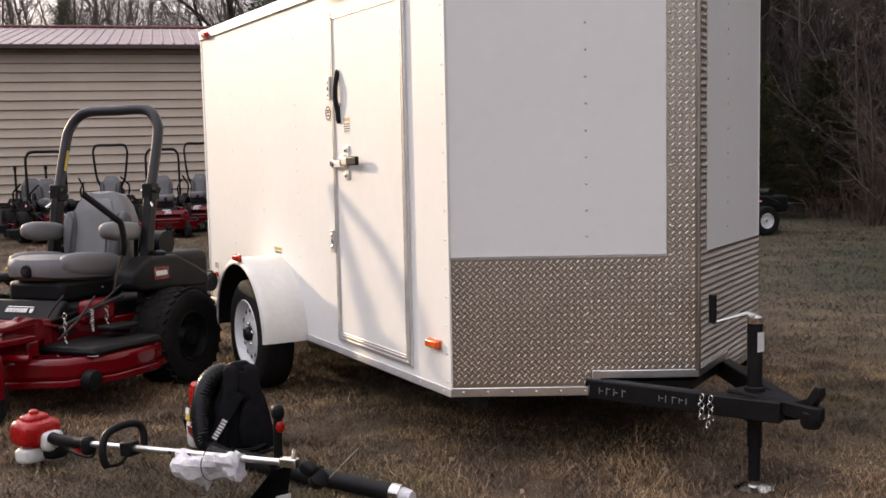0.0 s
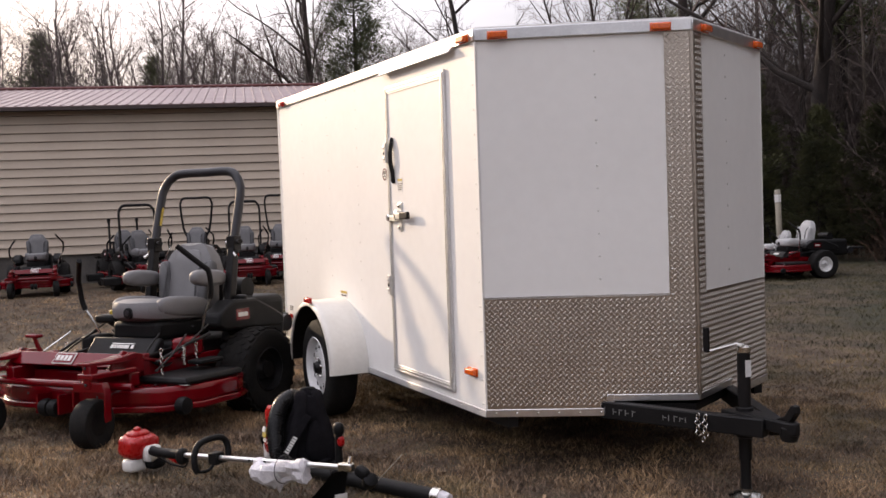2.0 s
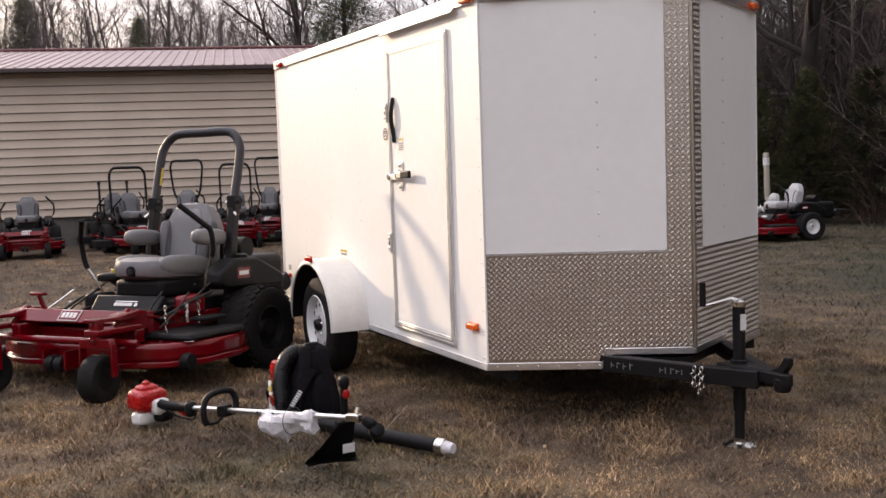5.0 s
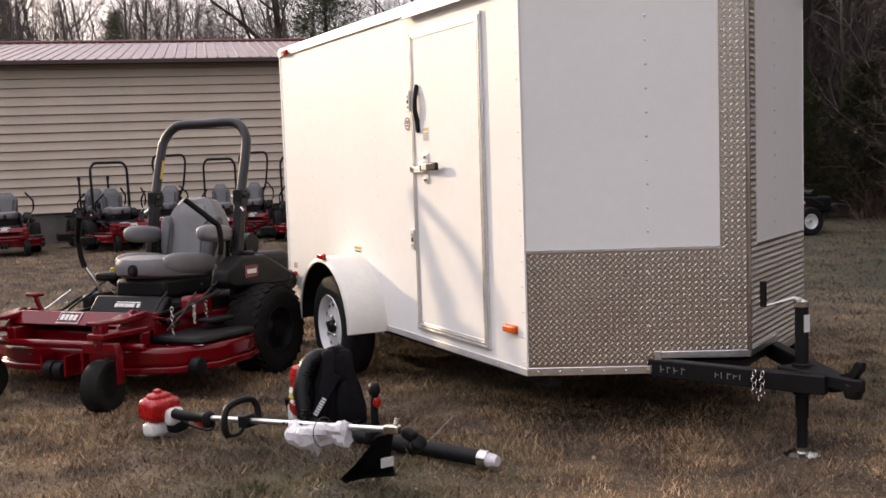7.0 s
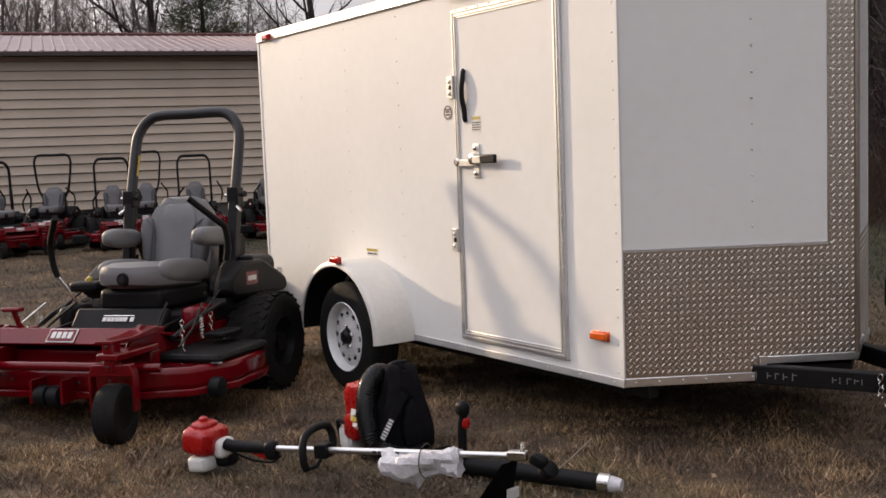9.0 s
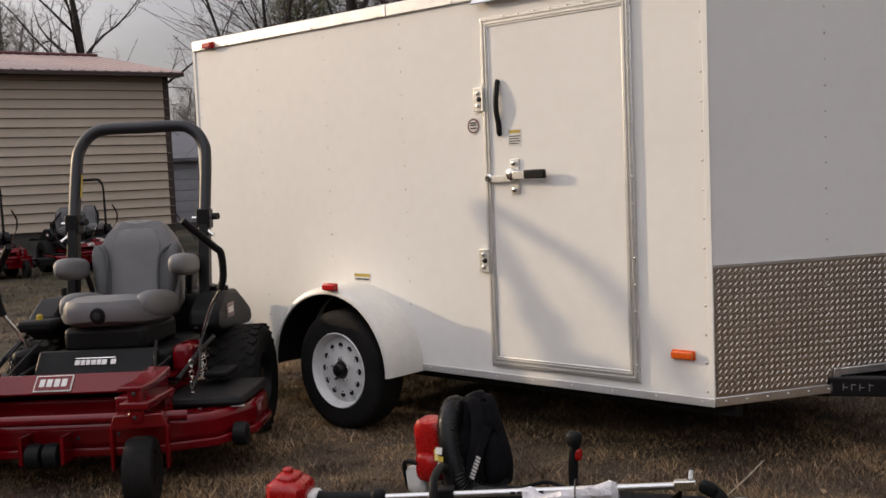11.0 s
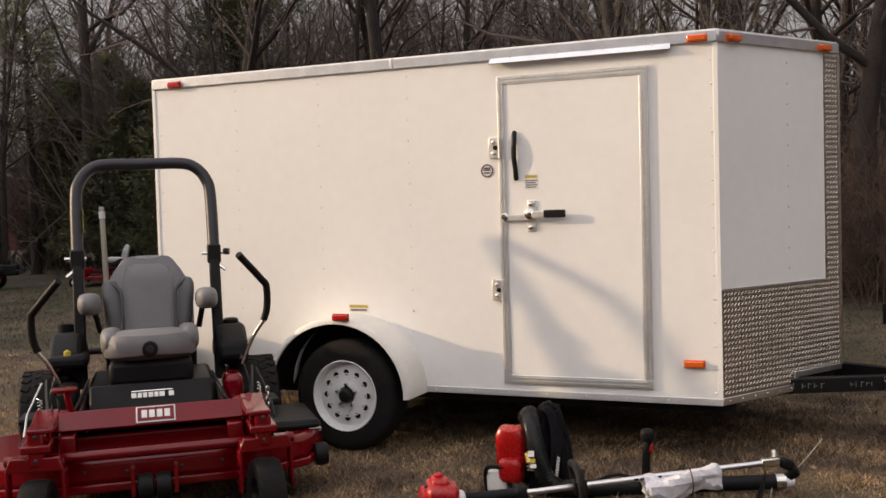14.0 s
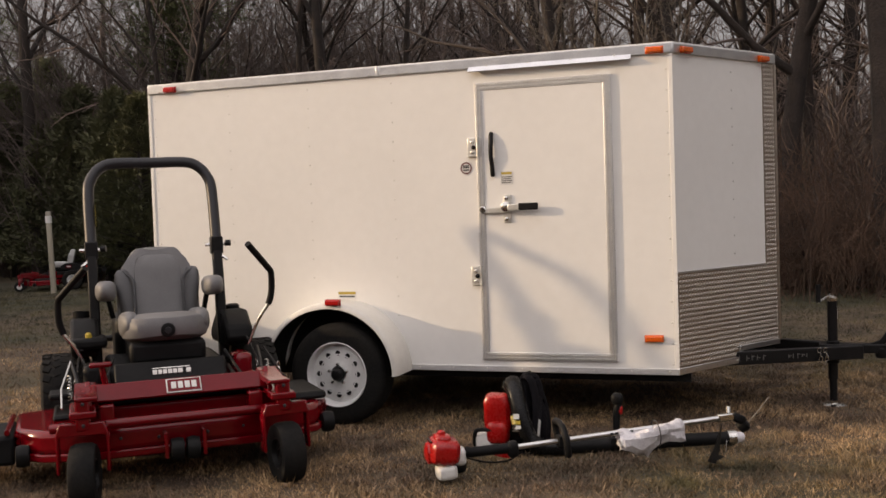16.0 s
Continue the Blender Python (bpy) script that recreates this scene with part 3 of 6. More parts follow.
    w = part("wheel", lathe([(0.215, -0.10), (0.295, -0.108), (0.325, -0.100), (0.342, -0.085), (0.348, -0.05), (0.349, 0.0), (0.348, 0.05), (0.342, 0.085), (0.325, 0.100), (0.295, 0.108), (0.215, 0.10)], 48, closed=True), RUBBER, t, "black tyre on a white steel wheel", m=wm)
    rim = part("rim", lathe([(0.222, 0.098), (0.216, 0.106), (0.208, 0.100), (0.200, 0.07), (0.192, 0.052), (0.17, 0.058), (0.135, 0.072), (0.10, 0.066), (0.085, 0.072), (0.055, 0.074), (0.05, 0.05), (0.05, -0.02), (0.20, -0.02)], 48, caps=(False, True)), RIM, w, "white spoked steel rim")
    for i in range(12):
        a = 2 * math.pi * i / 12
        part("vent_hole", lathe([(0.0185, 0.0), (0.018, 0.0015)], 14, m=pose(0.142 * math.cos(a), 0.142 * math.sin(a), 0.0695, 0, 0, 0)), BLACK, rim, "dark vent hole")
    part("hub_cap", lathe([(0.045, 0.07), (0.045, 0.095), (0.034, 0.11), (0.03, 0.112)], 20), BLACK, rim, "black hub cap")
    for i in range(5):
        a = 2 * math.pi * i / 5 + 0.3
        part("lug_nut", lathe([(0.012, 0.07), (0.012, 0.085), (0.006, 0.092)], 6, m=pose(0.068 * math.cos(a), 0.068 * math.sin(a), 0)), CHROME, rim)
    again_w = [(-2.170, TW + 0.135, -0.012, -90)]
    for x, y, z, rx in again_w:
        o = again(w, pose(x, y, z, rx))
        again(rim, rim.matrix_basis.copy(), o)
    part("axle", sweep([(-2.170, -0.05, -0.012), (-2.170, TW + 0.05, -0.012)], 0.04, 12), BLACK, t, "black axle tube")
    for y in (0.25, TW - 0.25):
        part("leaf_spring", sweep([(-2.62, y, 0.02), (-2.185, y, -0.05), (-1.85, y, 0.02)], 0.028, 8, smooth=6), BLACK, t, "black leaf spring")
    # frame and A-shaped tongue
    for y in (0.12, TW - 0.12):
        part("frame_rail", box(-TL + 0.03, 0.06, y - 0.03, y + 0.03, -0.06, 0.01), BLACK, t, "black frame rail")
    for i, x in enumerate(np.linspace(-TL + 0.2, -0.1, 7)):
        part("crossmember", box(x - 0.025, x + 0.025, 0.15, TW - 0.15, -0.035, 0.01), BLACK, t)
    for s in (-1, 1):
        p, q = (-0.35, TW / 2 + s * 0.70, 0.025), (1.06, TW / 2 + s * 0.03, 0.025)
        tm = along(p, q)
        ln = (Vector(q) - Vector(p)).length
        tg = part("tongue", box(0, ln, -0.03, 0.03, -0.043, 0.043), BLACK, t, "black steel tongue tube", 0.006, m=tm)
        if s < 0:
            sx = ln - 0.84
            strokes = ((0, 0.035, 0), (0.05, 0.03, 1), (0.085, 0.03, 2), (0.12, 0.03, 1), (0.16, 0.032, 2), (0.33, 0.025, 1), (0.36, 0.03, 0), (0.39, 0.03, 2), (0.42, 0.02, 1), (0.45, 0.025, 0))
            for dx, hgt, kind in strokes:
                part("chalk_bar", box(sx + dx, sx + dx + 0.004, -0.0315, -0.0302, -hgt / 2, hgt / 2, m=None), CHALK, tg, "white paint-pen mark")
                if kind:
                    part("chalk_bar", box(sx + dx, sx + dx + 0.02, -0.0315, -0.0302, -hgt / 2 + 0.012 * kind, -hgt / 2 + 0.012 * kind + 0.004), CHALK, tg)
    cp = part("coupler", prism([(0.80, -0.075), (1.02, -0.04), (1.20, -0.034), (1.235, -0.015), (1.235, 0.015), (1.20, 0.034), (1.02, 0.04), (0.80, 0.075)], 0.015, 0.075), BLACK, t, "black ball coupler with latch lever", 0.008, m=pose(0, TW / 2, 0))
    part("ball_socket", lathe([(0.034, 0.0), (0.042, 0.02), (0.04, 0.06), (0.02, 0.08)], 18, m=pose(1.18, 0, -0.015)), BLACK, cp)
    part("latch_lever", prism([(1.10, 0.07), (1.17, 0.10), (1.21, 0.155), (1.232, 0.15), (1.235, 0.12), (1.20, 0.075), (1.13, 0.055)], -0.018, 0.018, "y"), BLACK, cp, "", 0.004)
    jk = part("tongue_jack", sweep([(0.885, TW / 2, -0.16), (0.885, TW / 2, 0.36)], 0.031, 20), BLACK, t, "black swivel tongue jack with crank")
    part("inner_tube", sweep([(0.885, TW / 2, -0.315), (0.885, TW / 2, -0.12)], 0.025, 18), BLACK, jk)
    part("foot", lathe([(0.085, -0.338), (0.085, -0.332), (0.06, -0.322), (0.03, -0.318), (0.03, -0.30)], 22, m=pose(0.885, TW / 2, 0)), CHROME, jk, "zinc foot plate")
    part("collar", lathe([(0.042, -0.05), (0.042, 0.09), (0.036, 0.095), (0.036, -0.055)], 18, m=pose(0.885, TW / 2, 0), closed=True), BLACK, jk)
    part("cap", lathe([(0.034, 0.355), (0.034, 0.38), (0.015, 0.39)], 18, m=pose(0.885, TW / 2, 0)), CHROME, jk)
    cr = part("crank", sweep([(0.885, TW / 2, 0.385), (0.87, TW / 2 - 0.03, 0.395), (0.80, TW / 2 - 0.15, 0.36)], 0.008, 8), CHROME, jk, "zinc crank arm")
    part("knob", sweep([(0.80, TW / 2 - 0.15, 0.36), (0.80, TW / 2 - 0.15, 0.475)], 0.016, 12), BLACK, cr, "black crank grip")
    part("label", box(0.9165, 0.9175, TW / 2 - 0.018, TW / 2 + 0.018, 0.24, 0.32), PAPER, jk, "white label")
    # safety chains with hooks hanging from the tongue
    for k, (x, y) in enumerate(((0.80, TW / 2 - 0.215), (0.835, TW / 2 - 0.20))):
        for i in range(4 + k):
            a = 0.35 * math.sin(i * 1.9 + k)
            lk = part("chain_link", lathe([(0.013 + 0.0032 * math.cos(radians(u)), 0.0032 * math.sin(radians(u))) for u in range(0, 360, 60)], 12, closed=True), CHROME, t,
                      m=pose(x + 0.01 * math.sin(i), y + 0.006 * math.cos(2 * i), 0.055 - 0.027 * i, 90, 90 * (i % 2) + 20, 90 * (i % 2)) @ Matrix.Diagonal((0.8, 1.25, 1, 1)))
    return t


CHALK = mat("paint_pen", (0.20, 0.20, 0.19), 0.8)
trailer = build_trailer()
RIVET.free()


# ---- tan metal building behind the mower row ----
BU = Vector((0.24, 0.97, 0)).normalized()
BV = Vector((-BU.y, BU.x, 0))
BM = Matrix.Translation((-18.45, 9.75, 0)) @ Matrix((BU, BV, Vector((0, 0, 1)))).transposed().to_4x4()


def build_shop():
    """Local x runs along the wall to its visible end at 0, y runs back from the wall."""
    ln, dp, eave, ridge, z0 = 26.0, 12.4, 4.14, 5.25, 0.68
    s = thing("metal_building", "tan steel-sided shop building with a ribbed reddish roof", "building", BM)
    part("foundation", box(-ln, 0, 0.03, dp, 0, z0 + 0.05), BASE, s, "foundation band with shade put into its colour")
    part("core_wall", box(-ln + 0.05, -0.05, 0.05, dp - 0.05, z0, eave), TRIMBR, s)
    gable = part("gable_wall", prism([(0.05, eave), (dp / 2, ridge - 0.08), (dp - 0.05, eave)], -0.06, -0.02, "x"), SIDING, s, "tan gable end")
    n = 17
    h = (eave - z0) / n
    prof = [(0.0, 0.0), (-0.030, 0.0), (-0.036, 0.010), (-0.034, 0.018), (-0.022, 0.032), (-0.006, h - 0.03), (-0.004, h - 0.012), (0.04, h - 0.012), (0.04, 0.0)]
    b0 = part("siding_board", prism(prof, -ln, 0.0, "x"), SIDING, s, m=pose(0, 0, z0))
    b1 = part("siding_board", prism(prof, 0.02, dp - 0.02, "x"), SIDING, s, m=pose(0, 0, z0, 0, 0, 90))
    for i in range(1, n):
        again(b0, pose(0, 0, z0 + i * h))
        again(b1, pose(0, 0, z0 + i * h, 0, 0, 90))
    part("corner_trim", box(-0.10, 0.03, -0.035, 0.06, z0, eave), TRIMBR, s, "brown corner trim")
    over, ov = 0.35, 0.3
    k = (ridge - eave) / (dp / 2)
    for side in (0, 1):
        pitch = math.degrees(math.atan(k))
        rm = pose(0, -over, eave - over * k, pitch) if not side else pose(-ln, dp + over, eave - over * k, 0, 0, 180) @ pose(0, 0, 0, pitch)
        sl = (dp / 2 + over) / math.cos(radians(pitch))
        r = part("roof_slope", box(-ln - ov, ov, 0, sl, 0.0, 0.04) if not side else box(-ov, ln + ov, 0, sl, 0.0, 0.04), ROOFM, s, "ribbed steel roof sheet", m=rm)
        if not side:
            rib = None
            rp = [(-0.03, 0.04), (-0.014, 0.062), (0.014, 0.062), (0.03, 0.04)]
            for i in range(int((ln + 2 * ov) / 0.245)):
                x = ov - 0.05 - 0.245 * i
                if rib is None:
                    rib = part("roof_rib", prism(rp, 0.0, sl, "y"), ROOFM, r, m=pose(x, 0, 0))
                else:
                    again(rib, pose(x, 0, 0))
    part("ridge_cap", box(-ln - ov, ov, dp / 2 - 0.18, dp / 2 + 0.18, ridge + 0.02, ridge + 0.10), mat("ridge_red", (0.16, 0.055, 0.05), 0.5), s, "dark red ridge cap", 0.03)
    part("fascia", box(-ln - ov, ov, -over - 0.02, -over, eave - over * k - 0.055, eave - over * k + 0.02), TRIMBR, s, "brown eave fascia")
    part("soffit", box(-ln - ov, ov, -over, 0.0, eave - over * k - 0.045, eave - over * k - 0.015), TRIMBR, s)
    return s


build_shop()


# ---- zero-turn mowers: y forward, x to the mower's right, origin under the rear axle ----
def tread(parent, r, w, n, rows, size):
    """Joined tread blocks round a tyre whose axis is z."""
    bm = bmesh.new()
    for i in range(n):
        for j in range(rows):
            a = 2 * math.pi * (i + 0.5 * (j % 2)) / n
            z = (j + 0.5 - rows / 2) * w / rows
            m = pose(0, 0, 0, 0, 0, math.degrees(a)) @ pose(r, 0, z, 25 * (1 if j % 2 else -1), 0, 0)
            box(-size * 0.4, size * 0.25, -size, size, -w / rows * 0.38, w / rows * 0.38, bm, m)
    ob = part("tread", bm, RUBBER, parent)
    ob["kind"] = "stuff"
    return ob


def mower_wheel(name, m, parent, r, w, rim_mat, hub_r, treads=True, label=""):
    """A tyre whose axis is the frame's z; the outer face looks along +z."""
    h = w / 2
    ty = part(name, lathe([(hub_r, -h * 0.8), (r * 0.8, -h), (r * 0.93, -h * 0.9), (r * 0.985, -h * 0.6), (r, 0), (r * 0.985, h * 0.6), (r * 0.93, h * 0.9), (r * 0.8, h), (hub_r, h * 0.8)], 32, closed=True), RUBBER, parent, label, m=m)
    part("rim", lathe([(hub_r * 1.04, h * 0.82), (hub_r * 0.98, h * 0.86), (hub_r * 0.9, h * 0.5), (hub_r * 0.5, h * 0.35), (hub_r * 0.3, h * 0.6), (hub_r * 0.2, h * 0.65), (hub_r * 0.2, -h * 0.6), (hub_r * 1.0, -h * 0.8)], 24, caps=(False, True)), rim_mat, ty)
    if treads:
        tread(ty, r * 0.985, w * 0.9, 28, 5, r * 0.07)
    return ty


def build_mower(m, label, rops="wide", lite=False, rim=None, group="", seat_mat=None):
    seat_mat = seat_mat or SEAT
    rim = rim or BLACK
    t = thing("zero_turn_mower", label, "riding mower", m, group)
    # chassis and front axle
    for s in (-1, 1):
        part("frame_rail", box(s * 0.36 - 0.035, s * 0.36 + 0.035, -0.30, 1.42, 0.37, 0.46), RED, t, "red frame rail", 0.008)
    part("front_axle", box(-0.50, 0.50, 1.16, 1.25, 0.34, 0.43), RED, t, "red front axle beam", 0.012)
    part("foot_pan", prism([(0.80, 0.45), (1.18, 0.53), (1.275, 0.548), (1.345, 0.474), (1.332, 0.464), (1.265, 0.528), (0.80, 0.43)], -0.43, 0.43, "x"), RED, t, "red sloping foot pan", 0.004)
    for s in (-1, 1):
        part("pan_side", prism([(1.06, 0.42), (1.08, 0.53), (1.25, 0.565), (1.39, 0.455), (1.38, 0.42), (1.2, 0.40)], s * 0.44 - 0.012, s * 0.44 + 0.012, "x"), RED, t, "", 0.004)
        part("axle_arm", box(0.41 if s > 0 else -0.53, 0.53 if s > 0 else -0.41, 1.22, 1.595, 0.43, 0.465), RED, t, "", 0.008)
        part("wing", prism([(1.19, 0.555), (1.40, 0.528), (1.59, 0.530), (1.59, 0.51), (1.40, 0.50), (1.19, 0.51)], 0.40 if s > 0 else -0.505, 0.505 if s > 0 else -0.40, "x"), RED, t, "red sloping wing", 0.006)
        tw = part("caster_tower", box(s * 0.47 - 0.034, s * 0.47 + 0.034, 1.515, 1.585, 0.37, 0.53), RED, t, "red caster tower", 0.012)
        # caster: fork and wheel turned along the mower
        fk = part("caster_fork", prism([(-0.12, 0.345), (-0.10, 0.40), (0.10, 0.40), (0.12, 0.345), (0.12, 0.165), (0.105, 0.165), (0.105, 0.34), (-0.105, 0.34), (-0.105, 0.165), (-0.12, 0.165)], -0.03, 0.03, "y"), RED, t, "red caster fork", 0.006, m=pose(s * 0.475, 1.55, 0.012, 0, 0, s * -8))
        mower_wheel("caster_wheel", pose(0, 0, 0.150, 0, 90 * -s, 0), fk, 0.152, 0.125, rim, 0.075, False, "black smooth caster tyre")
    # deck, wider towards the discharge, with rolled lip, belt covers, rollers, chute
    deck = [(-0.74, 0.42), (-0.81, 0.60), (-0.82, 0.95), (-0.70, 1.20), (-0.42, 1.33), (0.42, 1.33), (0.66, 1.24), (0.80, 1.05), (0.82, 0.48), (0.5, 0.36), (-0.4, 0.36)]
    dk = part("mower_deck", prism(deck, 0.215, 0.335), RED, t, "red stamped cutting deck", 0.03, seg=3)
    part("deck_lip", prism([(x * 1.018, 0.85 + (y - 0.85) * 1.025) for x, y in deck], 0.185, 0.225), RED, dk, "", 0.008)
    part("front_rail", sweep([(-0.62, 1.36, 0.36), (-0.40, 1.42, 0.37), (0.40, 1.42, 0.37), (0.62, 1.34, 0.36)], 0.024, 10), RED, dk)
    for x0, x1, y1, z1 in ((-0.80, -0.40, 1.08, 0.382), (0.34, 0.62, 0.94, 0.365)):
        part("belt_cover", box(x0, x1, 0.50, y1, 0.335, z1), PLASTIC, dk, "black belt cover", 0.03, seg=3)
    part("hand_strip", box(-0.80, -0.74, 1.05, 1.07, 0.336, 0.341), PAPER, dk, "pale warning strip")
    for x, y in ((0.035, 1.42), (-0.035, 1.42), (-0.79, 1.10), (0.76, 1.16)):
        part("anti_scalp_roller", lathe([(0.03, -0.034), (0.052, -0.03), (0.058, 0), (0.052, 0.03), (0.03, 0.034)], 18, m=pose(x * (1.1 if abs(x) < 0.1 else 1), y, 0.215, 0, 90, 0)), PLASTIC, dk, "black plastic roller")
    for s in (-1, 1):
        part("roller_bracket", box(s * 0.092 - 0.008, s * 0.092 + 0.008, 1.30, 1.45, 0.18, 0.30), RED, dk)
    part("discharge_chute", prism([(0.80, 0.58), (1.14, 0.62), (1.18, 1.02), (0.80, 1.10)], 0.16, 0.31), PLASTIC, t, "black rubber discharge chute", 0.02)
    part("chute_hinge", sweep([(0.83, 0.55, 0.33), (0.83, 1.12, 0.33)], 0.014, 8), RED, t)
    # power plant
    part("engine", box(-0.26, 0.26, -0.78, -0.16, 0.44, 0.80), PLASTIC, t, "black engine under the seat back", 0.06, seg=3)
    part("air_filter", sweep([(-0.17, -0.40, 0.86), (0.17, -0.40, 0.86)], 0.085, 18), PLASTIC, t, "black air filter canister")
    part("muffler", sweep([(-0.2, -0.88, 0.55), (0.2, -0.88, 0.55)], 0.07, 16), GREYMETAL, t)
    part("rear_guard", sweep([(-0.5, -0.72, 0.62), (-0.46, -1.0, 0.6), (0.46, -1.0, 0.6), (0.5, -0.72, 0.62)], 0.022, 10, smooth=4), BLACK, t, "black rear bumper")
    for s in (-1, 1):
        pd = part("fuel_tank", prism([(-0.40, 0.60), (-0.38, 0.67), (-0.25, 0.73), (-0.05, 0.81), (0.22, 0.81), (0.38, 0.72), (0.40, 0.64), (0.32, 0.60), (-0.34, 0.58)], s * 0.36 if s > 0 else -0.52, 0.52 if s > 0 else -0.36, "x"), PLASTIC, t, "black moulded side tank", 0.022, seg=2)
        bd = part("badge", box(s * 0.5215 - 0.001, s * 0.5215 + 0.001, 0.05, 0.20, 0.665, 0.745), RED, pd, "red badge with white bar")
        part("badge_bar", box(s * 0.5235 - 0.001, s * 0.5235 + 0.001, 0.07, 0.18, 0.69, 0.72), WHITEPL, bd)
        mower_wheel("rear_wheel", pose(s * 0.555, 0.03, 0.300, 0, 90 * s, 0), t, 0.308, 0.285, rim, 0.155, not lite, "black turf tyre")
        part("control_box", box(s * 0.41 - 0.05, s * 0.41 + 0.05, 0.48, 0.72, 0.45, 0.59), RED if s < 0 else PLASTIC, t, "control pod", 0.03)
        # steering lever
        lv = part("steering_lever", sweep([(s * 0.47, 0.52, 0.62), (s * 0.53, 0.55, 0.76), (s * 0.60, 0.57, 0.86)], 0.010, 8, smooth=3), CHROME, t, "bare steel steering lever")
        if s > 0:
            lv.location = (-0.04, 0.0, -0.09)
        part("grip", sweep([(s * 0.59, 0.57, 0.85), (s * 0.61, 0.58, 0.92), (s * 0.61, 0.60, 1.03), (s * 0.585, 0.63, 1.07), (s * 0.46, 0.74, 1.21)], 0.019, 10, smooth=3), PLASTIC, lv, "black foam grip")
        part("link_rod", sweep([(s * 0.47, 0.45, 0.66), (s * 0.50, 0.80, 0.50)], 0.006, 6), BLACK, t)
        part("damper", sweep([(s * 0.52, 0.50, 0.60), (s * 0.50, 0.72, 0.55), (s * 0.47, 0.98, 0.46)], 0.011, 8), BLACK, t, "zinc damper rod")
    part("drive_case", box(-0.33, 0.33, -0.20, 0.62, 0.32, 0.56), PLASTIC, t, "black drive and hydraulic case", 0.03)
    # seat
    part("seat_base", box(-0.21, 0.21, 0.10, 0.66, 0.56, 0.69), PLASTIC, t, "black seat suspension", 0.03)
    st = part("seat_cushion", pad(0.240, 0.31, 0.085, 4.0, m=pose(0, 0.41, 0.75, 4)), seat_mat, t, "grey vinyl seat cushion")
    for s in (-1, 1):
        pad_m = pose(s * 0.198, 0.38, 0.775, 4)
        part("bolster", pad(0.055, 0.27, 0.075, 3.0, m=pad_m), seat_mat, st)
    bk = part("backrest", pad(0.244, 0.075, 0.272, 7.0, m=pose(0, 0.045, 0.948, 12)), seat_mat, t, "grey vinyl backrest with side panels in a shaded tone")
    for v in bk.data.vertices:
        k = max(0.0, (v.co.z - 1.02) / 0.2)
        v.co.x *= 1 - 0.40 * k
    for s in (-1, 1):
        part("side_bolster", pad(0.050, 0.052, 0.165, 3.6, m=pose(s * 0.190, 0.105, 0.93, 12, s * 6, s * 12)), SEATSHADE if seat_mat is SEAT else seat_mat, bk, "grey bolster in a shaded tone")
    part("center_panel", pad(0.140, 0.03, 0.232, 5.5, m=pose(0, 0.108, 0.946, 12)), seat_mat, bk)
    for s in (-1, 1):
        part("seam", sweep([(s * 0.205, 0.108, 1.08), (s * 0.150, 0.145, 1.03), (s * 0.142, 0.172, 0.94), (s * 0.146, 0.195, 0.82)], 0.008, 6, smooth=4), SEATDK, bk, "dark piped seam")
    part("seat_knob", lathe([(0.038, 0), (0.042, 0.012), (0.036, 0.03), (0.018, 0.034)], 20, m=pose(0, 0.70, 0.752, -90)), PLASTIC, t, "black adjuster knob")
    part("knob_face", lathe([(0.020, 0.030), (0.019, 0.037), (0.010, 0.038)], 14, m=pose(0, 0.70, 0.752, -90)), GREYMETAL, t)
    if not lite or rops == "wide":
        for s in (-1, 1):
            ar = part("armrest", pad(0.060, 0.175, 0.060, 3.0, m=pose(s * 0.310, 0.24, 0.972, 3)), seat_mat, t, "grey padded armrest")
            part("bracket", sweep([(s * 0.30, 0.08, 0.95), (s * 0.27, 0.05, 0.80)], 0.016, 8), BLACK, ar)
    # front panel under the seat with plain lettering bars
    fp = part("front_panel", prism([(0.70, 0.44), (0.70, 0.575), (0.735, 0.59), (0.83, 0.475)], -0.30, 0.30, "x"), PLASTIC, t, "black front cowl with a pale lettering bar", 0.012)
    for i, (x0, x1) in enumerate(((-0.105, -0.08), (-0.06, -0.035), (-0.03, -0.01), (-0.005, 0.018), (0.024, 0.044), (0.05, 0.07), (0.076, 0.10))):
        part("letter_bar", box(x0, x1, -0.014, 0.014, 0.0, 0.004, m=pose(0, 0.787, 0.529, -50.5)), WHITEPL, fp, "pale grey bar")
    part("rule_bar", box(-0.10, 0.10, -0.027, -0.022, 0.0, 0.003, m=pose(0, 0.787, 0.529, -50.5)), CHROME, fp)
    bm = pose(-0.016, 1.3128, 0.5115, -46.7)
    bd = part("name_badge", box(-0.086, 0.086, -0.043, 0.043, 0.0, 0.006), WHITEPL, t, "red badge with white rim and bars", 0.012, m=bm)
    part("badge_field", box(-0.080, 0.080, -0.037, 0.037, 0.005, 0.008), RED, bd, "", 0.01)
    for x in (-0.05, -0.017, 0.017, 0.05):
        part("badge_bar", box(x - 0.012, x + 0.012, -0.02, 0.02, 0.0075, 0.0095), WHITEPL, bd)
    # roll bar
    if rops:
        w = {"wide": 0.375, "flared": 0.41, "thin": 0.435, "posts": 0.36}[rops]
        r = {"wide": 0.034, "flared": 0.028, "thin": 0.030, "posts": 0.026}[rops]
        top = {"wide": 1.755, "flared": 1.88, "thin": 1.74, "posts": 1.46}[rops]
        # the hoop leans back over the engine, its posts a little less
        lean, low = (0.27, 0.15) if rops == "wide" else (0.06, 0.06)

        def back(z):
            return 0.02 - lean * (z - 1.22) if z > 1.22 else 0.02 - low * (z - 1.22)

